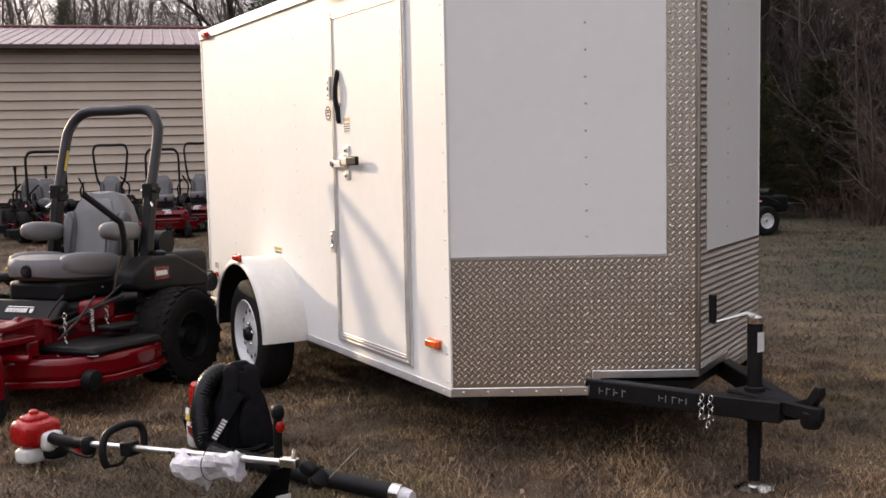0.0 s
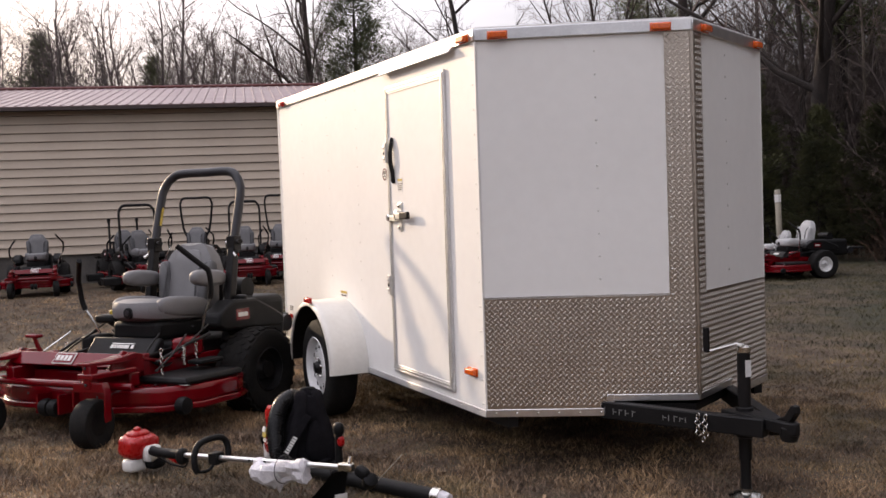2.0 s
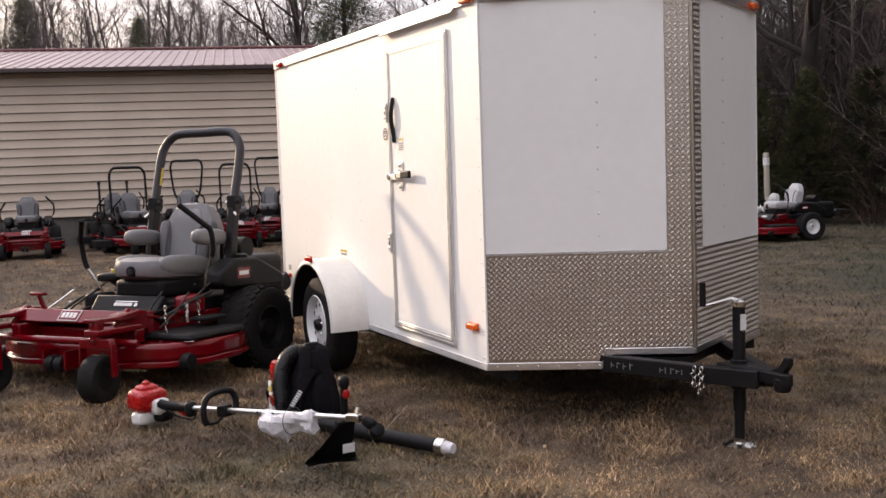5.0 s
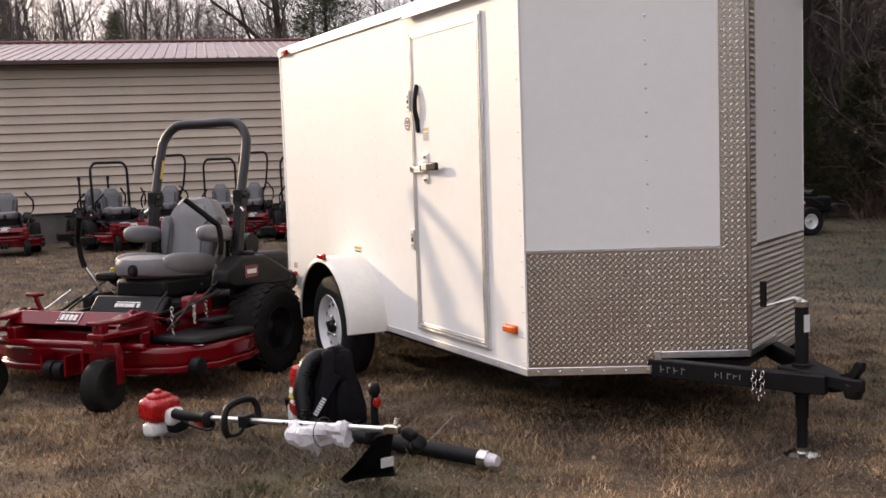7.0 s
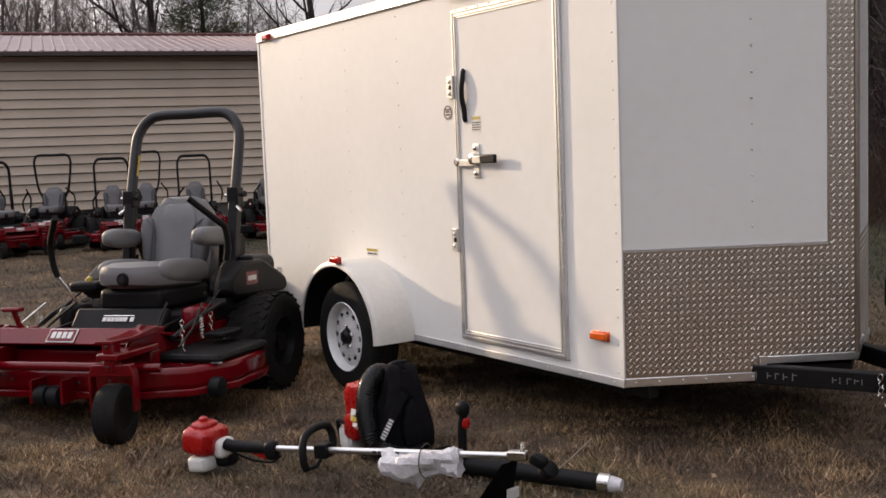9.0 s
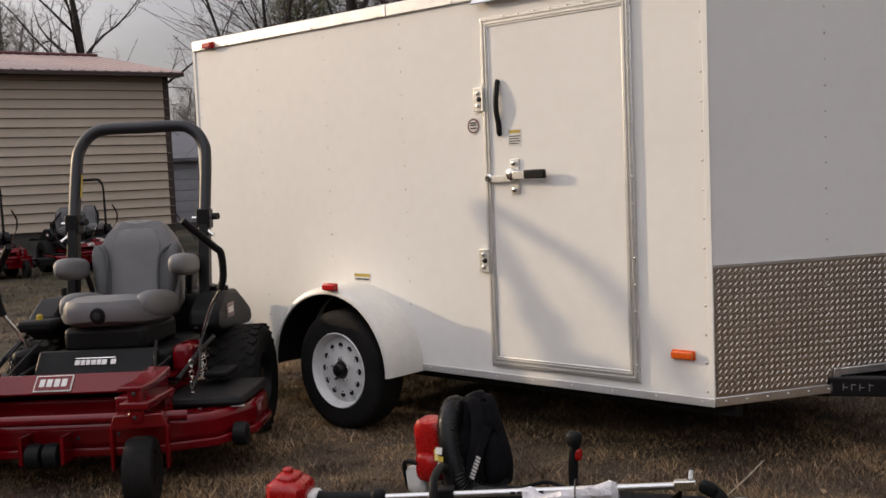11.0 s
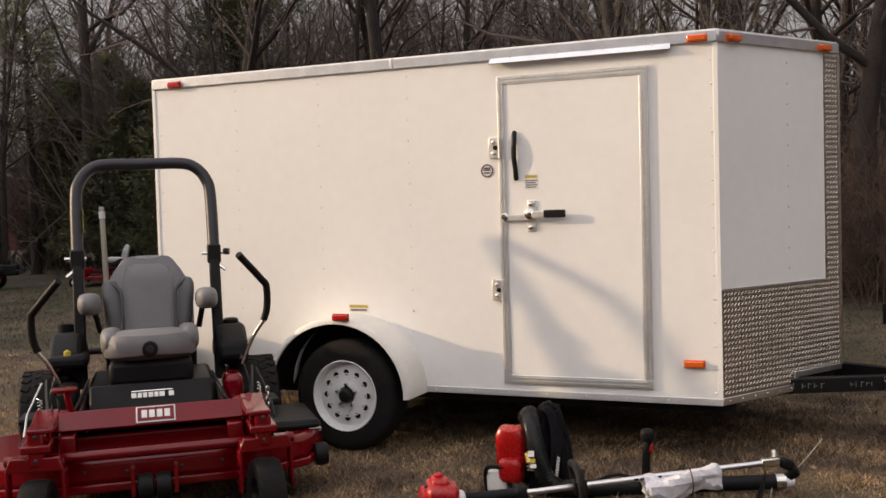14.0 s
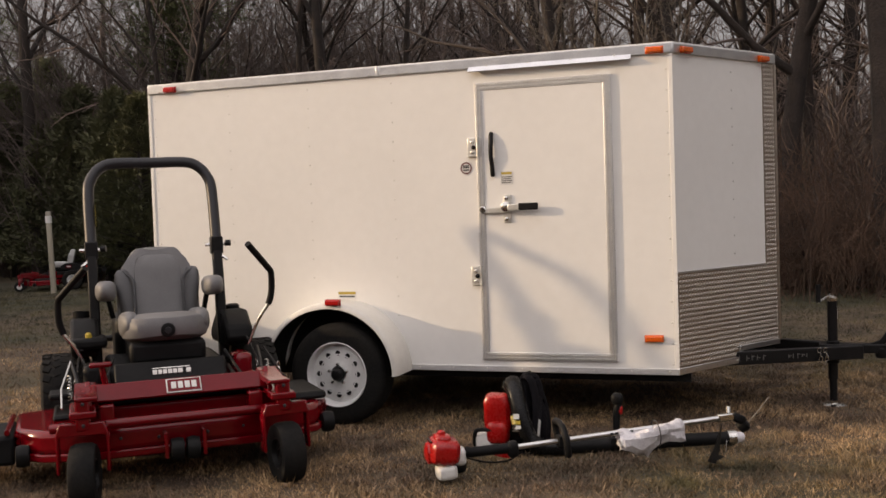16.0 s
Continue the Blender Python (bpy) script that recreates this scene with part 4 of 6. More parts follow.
        if rops == "flared":
            hoop = [(w - 0.16, 1.0), (w - 0.06, 1.2), (w + 0.01, top - 0.22), (w, top - 0.09), (w - 0.08, top)]
        else:
            hoop = [(w, 1.20), (w, top - 0.20), (w - 0.02, top - 0.10), (w - 0.075, top - 0.03), (w - 0.16, top)]
        if rops == "posts":
            rb = part("roll_bar", sweep([(-w, back(0.9), 0.95), (w, back(0.9), 0.95)], r, 12), BLACK, t, "black cross tube of the folded roll bar")
        else:
            rb = part("roll_bar", sweep([(-x, back(z), z) for x, z in hoop] + [(0, back(top), top)] + [(x, back(z), z) for x, z in hoop[::-1]], r, 12, smooth=4),
                      GREYMETAL if rops == "wide" else BLACK, t, "charcoal folding roll bar")
        for s in (-1, 1):
            ww = w if rops != "flared" else w - 0.16
            z1 = {"wide": 1.26, "posts": top, "thin": 1.24}.get(rops, 1.1)
            po = part("post", box(-r * 0.88, r * 0.88, -0.036, 0.036, 0.0, (z1 - 0.5) / math.cos(math.atan(low))), BLACK, rb, "black roll bar post", 0.01,
                      m=pose(s * ww, back(0.5), 0.5, math.degrees(math.atan(low))))
            if rops == "posts":
                part("post_cap", box(-r * 1.3, r * 1.3, -0.05, 0.05, z1 - 0.56, z1 - 0.48), BLACK, po, "", 0.01)
            if rops == "wide":
                y = back(1.22)
                part("hinge_pin", sweep([(s * w - 0.075, y, 1.22), (s * w + 0.07, y, 1.22)], 0.011, 8), CHROME, rb)
                part("pin_knob", sweep([(s * w - 0.055, y + 0.02, 1.225), (s * w - 0.085, y + 0.03, 1.225)], 0.02, 10), BLACK, rb)
                part("hinge_plate", box(s * w - 0.038, s * w + 0.038, y - 0.045, y + 0.042, 1.16, 1.27), BLACK, rb, "", 0.008)
                part("lever_link", sweep([(s * w, y + 0.02, 1.17), (s * (w + 0.06), y + 0.05, 1.12)], 0.01, 6), CHROME, rb)
        if rops == "wide":
            part("caution_decal", box(-0.0005, 0.0008, -0.012, 0.012, -0.07, 0.07), YELLOW, rb, "yellow caution decal", m=pose(w - 0.037, back(1.43) + 0.006, 1.43, math.degrees(math.atan(lean))))
    if lite:
        return t
    # lift chains, pedal, wiring, cup and key panel
    for x, y in ((-0.55, 1.02), (-0.50, 0.62), (0.50, 0.62)):
        for i in range(7):
            part("chain_link", lathe([(0.012 + 0.003 * math.cos(radians(u)), 0.003 * math.sin(radians(u))) for u in range(0, 360, 72)], 10, closed=True), CHROME, t,
                 m=pose(x, y, 0.54 - 0.026 * i, 90, 0, 90 * (i % 2) + 20) @ Matrix.Diagonal((0.8, 1.35, 1, 1)))
    pe = part("lift_pedal", sweep([(0.34, 1.14, 0.48), (0.36, 1.18, 0.56), (0.37, 1.20, 0.63)], 0.016, 8), RED, t, "red deck lift pedal")
    part("pedal_plate", box(0.32, 0.43, 1.17, 1.23, 0.625, 0.650), RED, pe, "", 0.01)
    part("dash", box(0.32, 0.52, 0.22, 0.52, 0.66, 0.72), PLASTIC, t, "black key panel", 0.02)
    part("key_cap", lathe([(0.018, 0), (0.018, 0.02), (0.008, 0.03)], 12, m=pose(0.42, 0.44, 0.72)), YELLOW, t)
    part("fuel_cap", lathe([(0.045, 0), (0.045, 0.03), (0.03, 0.04)], 18, m=pose(-0.45, 0.05, 0.80)), PLASTIC, t, "black fuel cap")
    part("cup_holder", lathe([(0.05, 0), (0.055, 0.09), (0.047, 0.09), (0.044, 0.01)], 18, m=pose(0.45, -0.05, 0.76)), PLASTIC, t)
    part("drive_pulley", lathe([(0.05, 0), (0.075, 0.006), (0.06, 0.015), (0.075, 0.024), (0.05, 0.03)], 20, m=pose(0.16, 0.95, 0.34)), CHROME, t)
    for i, s in enumerate((-1, 1)):
        part("cable", sweep([(s * 0.30, 0.75, 0.62), (s * 0.36, 0.95, 0.50), (s * 0.42, 0.85, 0.42), (s * 0.33, 0.6, 0.45)], 0.008, 6, smooth=5), PLASTIC, t, "black cable loop")
        part("hydro_pump", lathe([(0.07, 0.0), (0.075, 0.05), (0.05, 0.09), (0.05, 0.13)], 16, m=pose(s * 0.20, 0.18, 0.36)), GREYMETAL, t)
        part("height_bracket", box(s * 0.40 - 0.02, s * 0.40 + 0.02, 0.98, 1.04, 0.30, 0.52), RED, t, "", 0.006)
        part("lug_plate", lathe([(0.06, 0.0), (0.06, 0.012)], 16, m=pose(s * 0.645, 0.02, 0.30, 0, 90 * s, 0)), BLACK, t)
    # small bolts, springs and rods that catch the light
    for i, (x, y, z, rx) in enumerate(((-0.43, 1.25, 0.553, 0), (0.43, 1.25, 0.553, 0), (-0.36, 0.95, 0.47, 0), (0.36, 0.95, 0.47, 0), (-0.62, 1.16, 0.342, 0), (0.60, 1.18, 0.342, 0), (-0.30, 1.325, 0.28, -90), (0.30, 1.325, 0.28, -90),
                                       (-0.12, 1.335, 0.27, -90), (0.12, 1.335, 0.27, -90), (-0.47, 1.588, 0.50, -90), (0.47, 1.588, 0.50, -90), (-0.47, 1.588, 0.40, -90), (0.47, 1.588, 0.40, -90), (-0.46, 0.60, 0.655, 0), (0.46, 0.52, 0.655, 0))):
        part("bolt", lathe([(0.009, 0.0), (0.009, 0.006), (0.004, 0.009)], 6, m=pose(x, y, z, rx)), GREYMETAL, t, "zinc bolt")
    for s in (-1, 1):
        helix = [(s * 0.53 + 0.011 * math.cos(k * 1.1), 0.78 + 0.011 * math.sin(k * 1.1), 0.42 + 0.0028 * k) for k in range(48)]
        part("spring", sweep(helix, 0.0025, 5), CHROME, t, "zinc coil spring")
        part("tie_rod", sweep([(s * 0.52, 0.74, 0.62), (s * 0.57, 0.95, 0.50), (s * 0.57, 1.10, 0.42)], 0.006, 8), CHROME if s > 0 else BLACK, t, "zinc tie rod")
        part("brake_rod", sweep([(s * 0.33, 0.62, 0.52), (s * 0.33, 1.16, 0.46)], 0.010, 8), BLACK, t)
        part("mesh_step", box(s * 0.58 - 0.06, s * 0.58 + 0.06, 0.50, 0.74, 0.42, 0.45), PLASTIC, t, "", 0.01)
        part("reflector", lathe([(0.016, 0), (0.014, 0.006)], 12, m=pose(s * 0.395, 0.005, 1.13, -90)), LENSR, t)
    part("hitch_bar", box(-0.3, 0.3, 1.05, 1.10, 0.34, 0.40), RED, t, "", 0.006)
    return t


build_mower(pose(-3.06, -0.875, 0.018, 0, 0, -141) @ pose(0, 0, 0, 1.5), "red zero-turn mower with grey seat and folding roll bar")

# the row along the building: place along the wall, distance from it, turn, kind of roll bar
ROW = [(-10.45, 2.6, 6, None), (-8.45, 2.7, 24, "thin"), (-8.95, 0.8, 20, "posts"), (-7.32, 0.9, -14, "flared"), (-6.25, 2.5, 3, "thin"), (-5.47, 0.9, -8, "flared"), (-4.66, 2.5, 2, "thin"), (-3.2, 2.4, 8, None), (-2.3, 0.9, -4, "thin"), (-12.2, 2.6, 0, "thin")]


def mower_row():
    first = {}
    for s, off, turn, kind in ROW:
        p = BM @ Vector((s, -off - 0.35, 0))
        m = Matrix.Translation(p) @ BM.to_3x3().to_4x4() @ pose(0, 0, 0, 0, 0, 180 + turn) @ Matrix.Diagonal((0.86, 0.92, 1.0, 1))
        text = {None: "red zero-turn mower with grey seat, parked by the wall", "thin": "red zero-turn mower with thin black roll bar", "flared": "red zero-turn mower with flared black roll bar", "posts": "red zero-turn mower with its roll bar folded down"}[kind]
        if kind in first:
            copy_thing(first[kind], m)
        else:
            first[kind] = build_mower(m, text, kind, True, group="mowers along the building")


mower_row()
# mowers at the edge of the woods, with pale seats and white rims
PALESEAT = mat("pale_vinyl", (0.45, 0.45, 0.44), 0.55, 0, (0.36, 0.36, 0.36), 5, 90)
far_m = build_mower(pose(-8.94, 10.86, 0, 0, 0, 168) @ Matrix.Scale(0.8, 4), "red mower with pale grey seat and white wheels", None, True, RIM, "mowers by the woods", PALESEAT)
copy_thing(far_m, pose(-9.95, 11.3, 0, 0, 0, 165) @ Matrix.Scale(0.8, 4))
copy_thing(far_m, pose(-15.0, 13.0, 0, 0, 0, 126) @ Matrix.Scale(0.92, 4))
copy_thing(far_m, pose(-17.6, 11.6, 0, 0, 0, 125) @ Matrix.Scale(0.86, 4))


# ---- string trimmer on the grass ----
def build_trimmer():
    a, b = Vector((-0.955, -1.625, 0.187)), Vector((0.40, -0.85, 0.275))
    m = along(a, b)
    ln = (b - a).length
    t = thing("string_trimmer", "red and white string trimmer with aluminium shaft, lying on grass", "trimmer", m)
    body = part("engine_housing", pad(0.074, 0.096, 0.060, 5.0, m=pose(0.012, 0, 0.034, 0, 10, 0)), ORANGE_RED, t, "red plastic engine cover")
    part("cover_dome", pad(0.042, 0.06, 0.024, 4.0, m=pose(0.012, 0.0, 0.090, 0, 8, 0)), ORANGE_RED, body)
    part("spark_cap", lathe([(0.022, 0), (0.02, 0.022), (0.008, 0.03)], 12, m=pose(0.01, 0.0, 0.104)), ORANGE_RED, body)
    for i in range(4):
        part("vent_slot", box(-0.055, -0.03, -0.05, 0.05, 0.02 + 0.022 * i, 0.028 + 0.022 * i), BLACK, body)
    part("clutch_housing", pad(0.030, 0.050, 0.044, 4.0, m=pose(0.092, 0.02, -0.008)), WHITEPL, t, "white fan housing")
    part("fuel_tank", pad(0.050, 0.055, 0.034, 6.0, m=pose(0.012, -0.035, -0.062)), WHITEPL, t, "translucent white fuel tank")
    part("muffler_guard", pad(0.045, 0.055, 0.036, 3.0, m=pose(0.08, 0.045, -0.06)), PLASTIC, t, "black muffler guard")
    part("starter_cover", lathe([(0.055, 0), (0.052, 0.02), (0.024, 0.03)], 20, m=pose(-0.05, 0, 0.03, 0, -90, 0)), ORANGE_RED, t)
    part("rear_grip", sweep([(0.12, 0, 0.012), (0.15, 0, 0.005), (0.27, 0, 0.002), (0.345, 0, 0.0)], 0.026, 12), PLASTIC, t, "black rubber rear grip")
    gr = part("throttle_collar", pad(0.03, 0.03, 0.042, 3.0, m=pose(0.358, 0, -0.008)), PLASTIC, t)
    part("trigger", prism([(0.25, -0.02), (0.345, -0.025), (0.335, -0.05), (0.30, -0.04)], -0.008, 0.008, "y"), ORANGE_RED, gr, "red trigger")
    part("throttle_cable", sweep([(0.40, 0.0, -0.03), (0.33, 0.03, -0.07), (0.22, 0.03, -0.06), (0.12, 0.02, -0.02)], 0.005, 6, smooth=5), PLASTIC, t)
    part("shaft", sweep([(0.34, 0, 0), (ln - 0.06, 0, 0)], 0.0135, 12), ALU, t, "bare aluminium shaft")
    # D-shaped front handle
    hd = [(0.615, 0.02, -0.012), (0.615, 0.07, -0.02), (0.613, 0.086, 0.02), (0.607, 0.082, 0.065), (0.602, 0.05, 0.092), (0.60, -0.03, 0.096), (0.598, -0.095, 0.078), (0.60, -0.124, 0.03), (0.603, -0.126, -0.025), (0.606, -0.115, -0.05)]
    h = part("front_handle", sweep(hd, 0.0165, 10, smooth=4), PLASTIC, t, "black D-shaped front handle")
    part("hip_bar", sweep([(0.606, -0.115, -0.05), (0.611, -0.05, -0.054), (0.615, -0.005, -0.02)], 0.008, 8, smooth=3), PLASTIC, h)
    part("clamp", box(0.588, 0.648, -0.03, 0.03, -0.032, 0.028), PLASTIC, h, "", 0.006)
    for i in range(5):
        part("lettering_bar", box(0.86 + 0.026 * i, 0.878 + 0.026 * i, -0.0145, -0.0135, -0.005, 0.006), INK, t)
    # gear head, guard, cutter
    part("head_clamp", box(ln - 0.12, ln - 0.04, -0.018, 0.018, -0.018, 0.02), CHROME, t, "bare cast clamp", 0.006)
    part("clamp_bolt", sweep([(ln - 0.06, 0, 0.02), (ln - 0.055, 0.01, 0.05)], 0.011, 8), CHROME, t)
    part("gear_case", pad(0.034, 0.024, 0.024, 4.0, m=pose(ln + 0.0, 0.015, -0.02, 0, 30, 0)), PLASTIC, t, "black gear case")
    hp = part("trimmer_head", lathe([(0.018, -0.04), (0.03, -0.036), (0.036, -0.01), (0.034, 0.01), (0.02, 0.018)], 24, m=pose(ln + 0.035, 0.025, -0.055, 20, 50, 0)), PLASTIC, t, "black bump head")
    part("cutting_line", sweep([(ln + 0.06, 0.05, -0.06), (ln + 0.12, 0.05, -0.01), (ln + 0.20, 0.06, 0.06)], 0.0022, 6), POLE, hp, "pale nylon line")
    # curved guard: an arc shell standing on its rim
    bm = bmesh.new()
    rows = []
    for i in range(13):
        u = i / 12
        y0, y1 = -0.05 + 0.07 * u, -0.19 + 0.23 * u
        bow = 0.05 * math.sin(math.pi * u)
        rows.append([bm.verts.new(v) for v in ((ln - 0.10 + 0.5 * y0, y0, -0.02), (ln - 0.125 - bow * 0.6 + 0.25 * (y0 + y1), (y0 + y1) / 2 - 0.02, -0.12), (ln - 0.14 - bow + 0.5 * y1, y1, -0.175 - 0.02 * u), (ln - 0.105 - bow + 0.5 * y1, y1 - 0.012, -0.190 - 0.02 * u))])
    for p, q in zip(rows, rows[1:]):
        for k in range(3):
            bm.faces.new((p[k], p[k + 1], q[k + 1], q[k]))
    bmesh.ops.solidify(bm, geom=bm.faces[:], thickness=0.006)
    gd = part("guard", bm, PLASTIC, t, "black curved debris guard")
    part("guard_label", box(-0.03, 0.03, -0.001, 0.001, -0.022, 0.022, m=pose(ln - 0.10, -0.03, -0.135, 10, 0, 62)), PAPER, gd, "white label")
    return t, m


def build_bag(m):
    """Crumpled clear bag of parts, wrapped on the shaft."""
    bm = bmesh.new()
    rnd = random.Random(3)
    rings, n, k = [], 15, 14
    for i in range(n):
        u = i / (n - 1)
        ring = []
        for j in range(k):
            a = 2 * math.pi * j / k
            r = 0.042 + 0.016 * math.sin(5 * u + 2 * a) + rnd.uniform(-0.009, 0.009)
            hang = 0.055 * max(0, -math.sin(a)) * math.exp(-((u - 0.35) / 0.2) ** 2) * (1.4 + rnd.uniform(-0.3, 0.3))
            ring.append(bm.verts.new((0.90 + 0.35 * u + rnd.uniform(-0.008, 0.008), -0.012 + r * 0.85 * math.cos(a), -0.03 + r * math.sin(a) - hang)))
        rings.append(ring)
    for p, q in zip(rings, rings[1:]):
        for j in range(k):
            bm.faces.new((p[j], p[(j + 1) % k], q[(j + 1) % k], q[j]))
    bm.faces.new(rings[0][::-1])
    bm.faces.new(rings[-1])
    g = tagged(part("parts_bag", bm, FOIL, None, smooth=25, m=m), "crumpled clear plastic bag strapped to the trimmer shaft", "plastic bag")
    part("manual", lathe([(0.021, 0), (0.022, 0.19), (0.016, 0.19), (0.016, 0)], 14, m=pose(0.90, -0.030, -0.045, 0, 90, 0), closed=True), PAPER, g, "rolled white manual")
    part("zip_tie", lathe([(0.066, -0.003), (0.069, 0.0), (0.066, 0.003)], 20, m=pose(1.10, -0.012, -0.028, 0, 90, 0), closed=True), INK, g, "black tie strap")


trimmer, TRM = build_trimmer()
build_bag(TRM)


# ---- backpack blower: harness towards +x, red engine cover towards -y ----
GLOSS = mat("gloss_black_plastic", (0.006, 0.006, 0.0065), 0.26, 0, (0.009, 0.009, 0.009), 10, 120, spec=0.2)


def slump(rows, seed):
    """Soft cloth heap: rings of (height, half width along y, half depth along x), creased."""
    bm, k = bmesh.new(), 28
    rings = []
    for i, (z, w, d) in enumerate(rows):
        ring = []
        for j in range(k):
            a = 2 * math.pi * j / k
            crease = 1 + 0.06 * math.sin(3 * a + seed + 11 * z) + 0.05 * math.sin(7 * a - 24 * z + 2 * seed) + 0.025 * math.sin(11 * a + 40 * z)
            c, q = math.cos(a), math.sin(a)
            ring.append(bm.verts.new((d * crease * math.copysign(abs(c) ** 0.75, c), w * crease * math.copysign(abs(q) ** 0.75, q), z + 0.006 * math.sin(4 * a + seed))))
        rings.append(ring)
    for a, b in zip(rings, rings[1:]):
        for j in range(k):
            bm.faces.new((a[j], a[(j + 1) % k], b[(j + 1) % k], b[j]))
    bm.faces.new(rings[0][::-1])
    bm.faces.new(rings[-1])
    return bm


def corrugated(pts, r0, r1, folds, depth):
    """A ribbed hose along the points."""
    bm, seg = bmesh.new(), 18
    line = curve_points(pts, 12)
    rings, side = [], None
    for i in range(folds * 2 + 1):
        u = i / (folds * 2) * (len(line) - 1)
        n = min(int(u), len(line) - 2)
        q, d = line[n].lerp(line[n + 1], u - n), (line[n + 1] - line[n]).normalized()
        side = d.orthogonal().normalized() if side is None else (side - d * side.dot(d)).normalized()
        up = side.cross(d)
        r = r0 + (r1 - r0) * i / (folds * 2) - (depth if i % 2 else 0)
        rings.append([bm.verts.new(q + r * (math.cos(2 * math.pi * j / seg) * side + math.sin(2 * math.pi * j / seg) * up)) for j in range(seg)])
    for a, b in zip(rings, rings[1:]):
        for j in range(seg):
            bm.faces.new((a[j], a[(j + 1) % seg], b[(j + 1) % seg], b[j]))
    bm.faces.new(rings[0][::-1])
    bm.faces.new(rings[-1])
    return bm


def build_blower():
    t = thing("backpack_blower", "black backpack leaf blower with red engine cover, standing on grass", "leaf blower", pose(-0.81, -0.745, 0.018, 0, 0, 0) @ Matrix.Scale(0.94, 4))
    part("base_frame", sweep([(-0.17, -0.18, 0.02), (0.16, -0.20, 0.02), (0.17, 0.20, 0.02), (-0.16, 0.19, 0.02), (-0.17, -0.18, 0.02)], 0.013, 8), PLASTIC, t, "black tube base frame", m=pose(0, 0, 0, 0, 0, 45) @ Matrix.Diagonal((0.7, 0.95, 1, 1)))
    part("fan_housing", lathe([(0.05, -0.065), (0.145, -0.06), (0.165, -0.03), (0.165, 0.03), (0.145, 0.06), (0.05, 0.065)], 32, m=pose(-0.03, 0.01, 0.20, 0, 90, 25)), PLASTIC, t, "black fan housing")
    part("engine_cover", pad(0.078, 0.070, 0.110, 8.0, m=pose(-0.085, -0.115, 0.255, 4, 0, 6)), ORANGE_RED, t, "glossy red engine cover")
    part("engine_chin", pad(0.064, 0.062, 0.066, 5.0, m=pose(-0.078, -0.150, 0.150)), ORANGE_RED, t)
    part("fuel_tank", pad(0.056, 0.055, 0.062, 9.0, m=pose(-0.160, -0.140, 0.078, 0, -8, 0)), WHITEPL, t, "white fuel tank")
    part("tank_cap", lathe([(0.03, 0), (0.03, 0.022), (0.022, 0.026)], 16, m=pose(-0.212, -0.140, 0.095, 0, -90, 0)), PLASTIC, t)
    part("tank_guard", sweep([(-0.215, -0.17, 0.03), (-0.215, -0.19, 0.12), (-0.19, -0.20, 0.165), (-0.09, -0.20, 0.165)], 0.012, 8, smooth=3), PLASTIC, t, "black tank guard")
    part("spark_plug", sweep([(0.035, -0.235, 0.26), (0.05, -0.25, 0.215)], 0.016, 10), mat("brass", (0.5, 0.4, 0.15), 0.3, 1), t, "brass-coloured fitting")
    for i in range(5):
        part("fin", box(0.03, 0.07, -0.235, -0.17, 0.17 + 0.018 * i, 0.175 + 0.018 * i), ALU, t)
    # harness: a slumped bell of padded cloth, straps folded over it
    bp = part("back_pad", slump([(0.0, 0.130, 0.070), (0.03, 0.142, 0.085), (0.08, 0.146, 0.090), (0.13, 0.136, 0.082), (0.18, 0.142, 0.084), (0.23, 0.130, 0.074), (0.28, 0.118, 0.070), (0.33, 0.092, 0.058), (0.37, 0.088, 0.056), (0.41, 0.066, 0.046), (0.44, 0.058, 0.04), (0.458, 0.03, 0.025)], 9), FABRIC, t, "black padded harness", m=pose(0.060, 0.012, 0.012, 0, 0, -6) @ Matrix.Diagonal((0.80, 1.0, 1.0, 1.0)))
    for y0, y1 in ((-0.05, -0.125), (0.055, 0.115)):
        part("shoulder_strap", sweep([(0.01, y0 * 0.7, 0.44), (0.055, y0, 0.425), (0.088, y0 * 1.1, 0.34), (0.108, (y0 + y1) / 2, 0.24), (0.112, y1, 0.12), (0.095, y1 * 1.05, 0.03)], 0.036, 10, smooth=4, flat=0.4), FABRIC, bp, "black shoulder strap")
    part("strap_fold", slump([(0.0, 0.06, 0.03), (0.05, 0.075, 0.045), (0.13, 0.07, 0.045), (0.20, 0.05, 0.03), (0.23, 0.02, 0.015)], 4), FABRIC, bp, m=pose(0.09, 0.045, 0.05, 0, 0, 8))
    part("strap_roll", slump([(0.0, 0.03, 0.03), (0.04, 0.05, 0.045), (0.10, 0.055, 0.04), (0.15, 0.03, 0.02)], 6), FABRIC, bp, m=pose(0.06, 0.02, 0.27, 0, 0, -12))
    part("waist_strap", sweep([(0.10, 0.10, 0.05), (0.13, 0.02, 0.035), (0.12, -0.09, 0.045), (0.06, -0.16, 0.06)], 0.026, 8, smooth=4, flat=0.4), FABRIC, bp)
    part("carry_handle", sweep([(-0.03, -0.045, 0.425), (0.0, -0.04, 0.462), (0.01, 0.03, 0.465), (-0.02, 0.05, 0.425)], 0.014, 8, smooth=4), PLASTIC, t, "black carry handle", m=pose(0.06, 0.02, 0.0))
    # flat lettered strap lying across the pack towards the duct
    sm = along((0.160, -0.200, 0.065), (0.132, -0.010, 0.34), (1, -0.35, 0))
    ls = part("lettered_strap", box(0.0, 0.325, -0.021, 0.021, -0.005, 0.005), FABRIC, bp, "black strap with white lettering bars", 0.004, m=bp.matrix_basis.inverted() @ sm)
    for i in range(9):
        part("letter_bar", box(0.045 + 0.0155 * i, 0.0555 + 0.0155 * i, -0.013, 0.013, 0.0045, 0.0065), WHITEPL, ls, "white lettering bar")
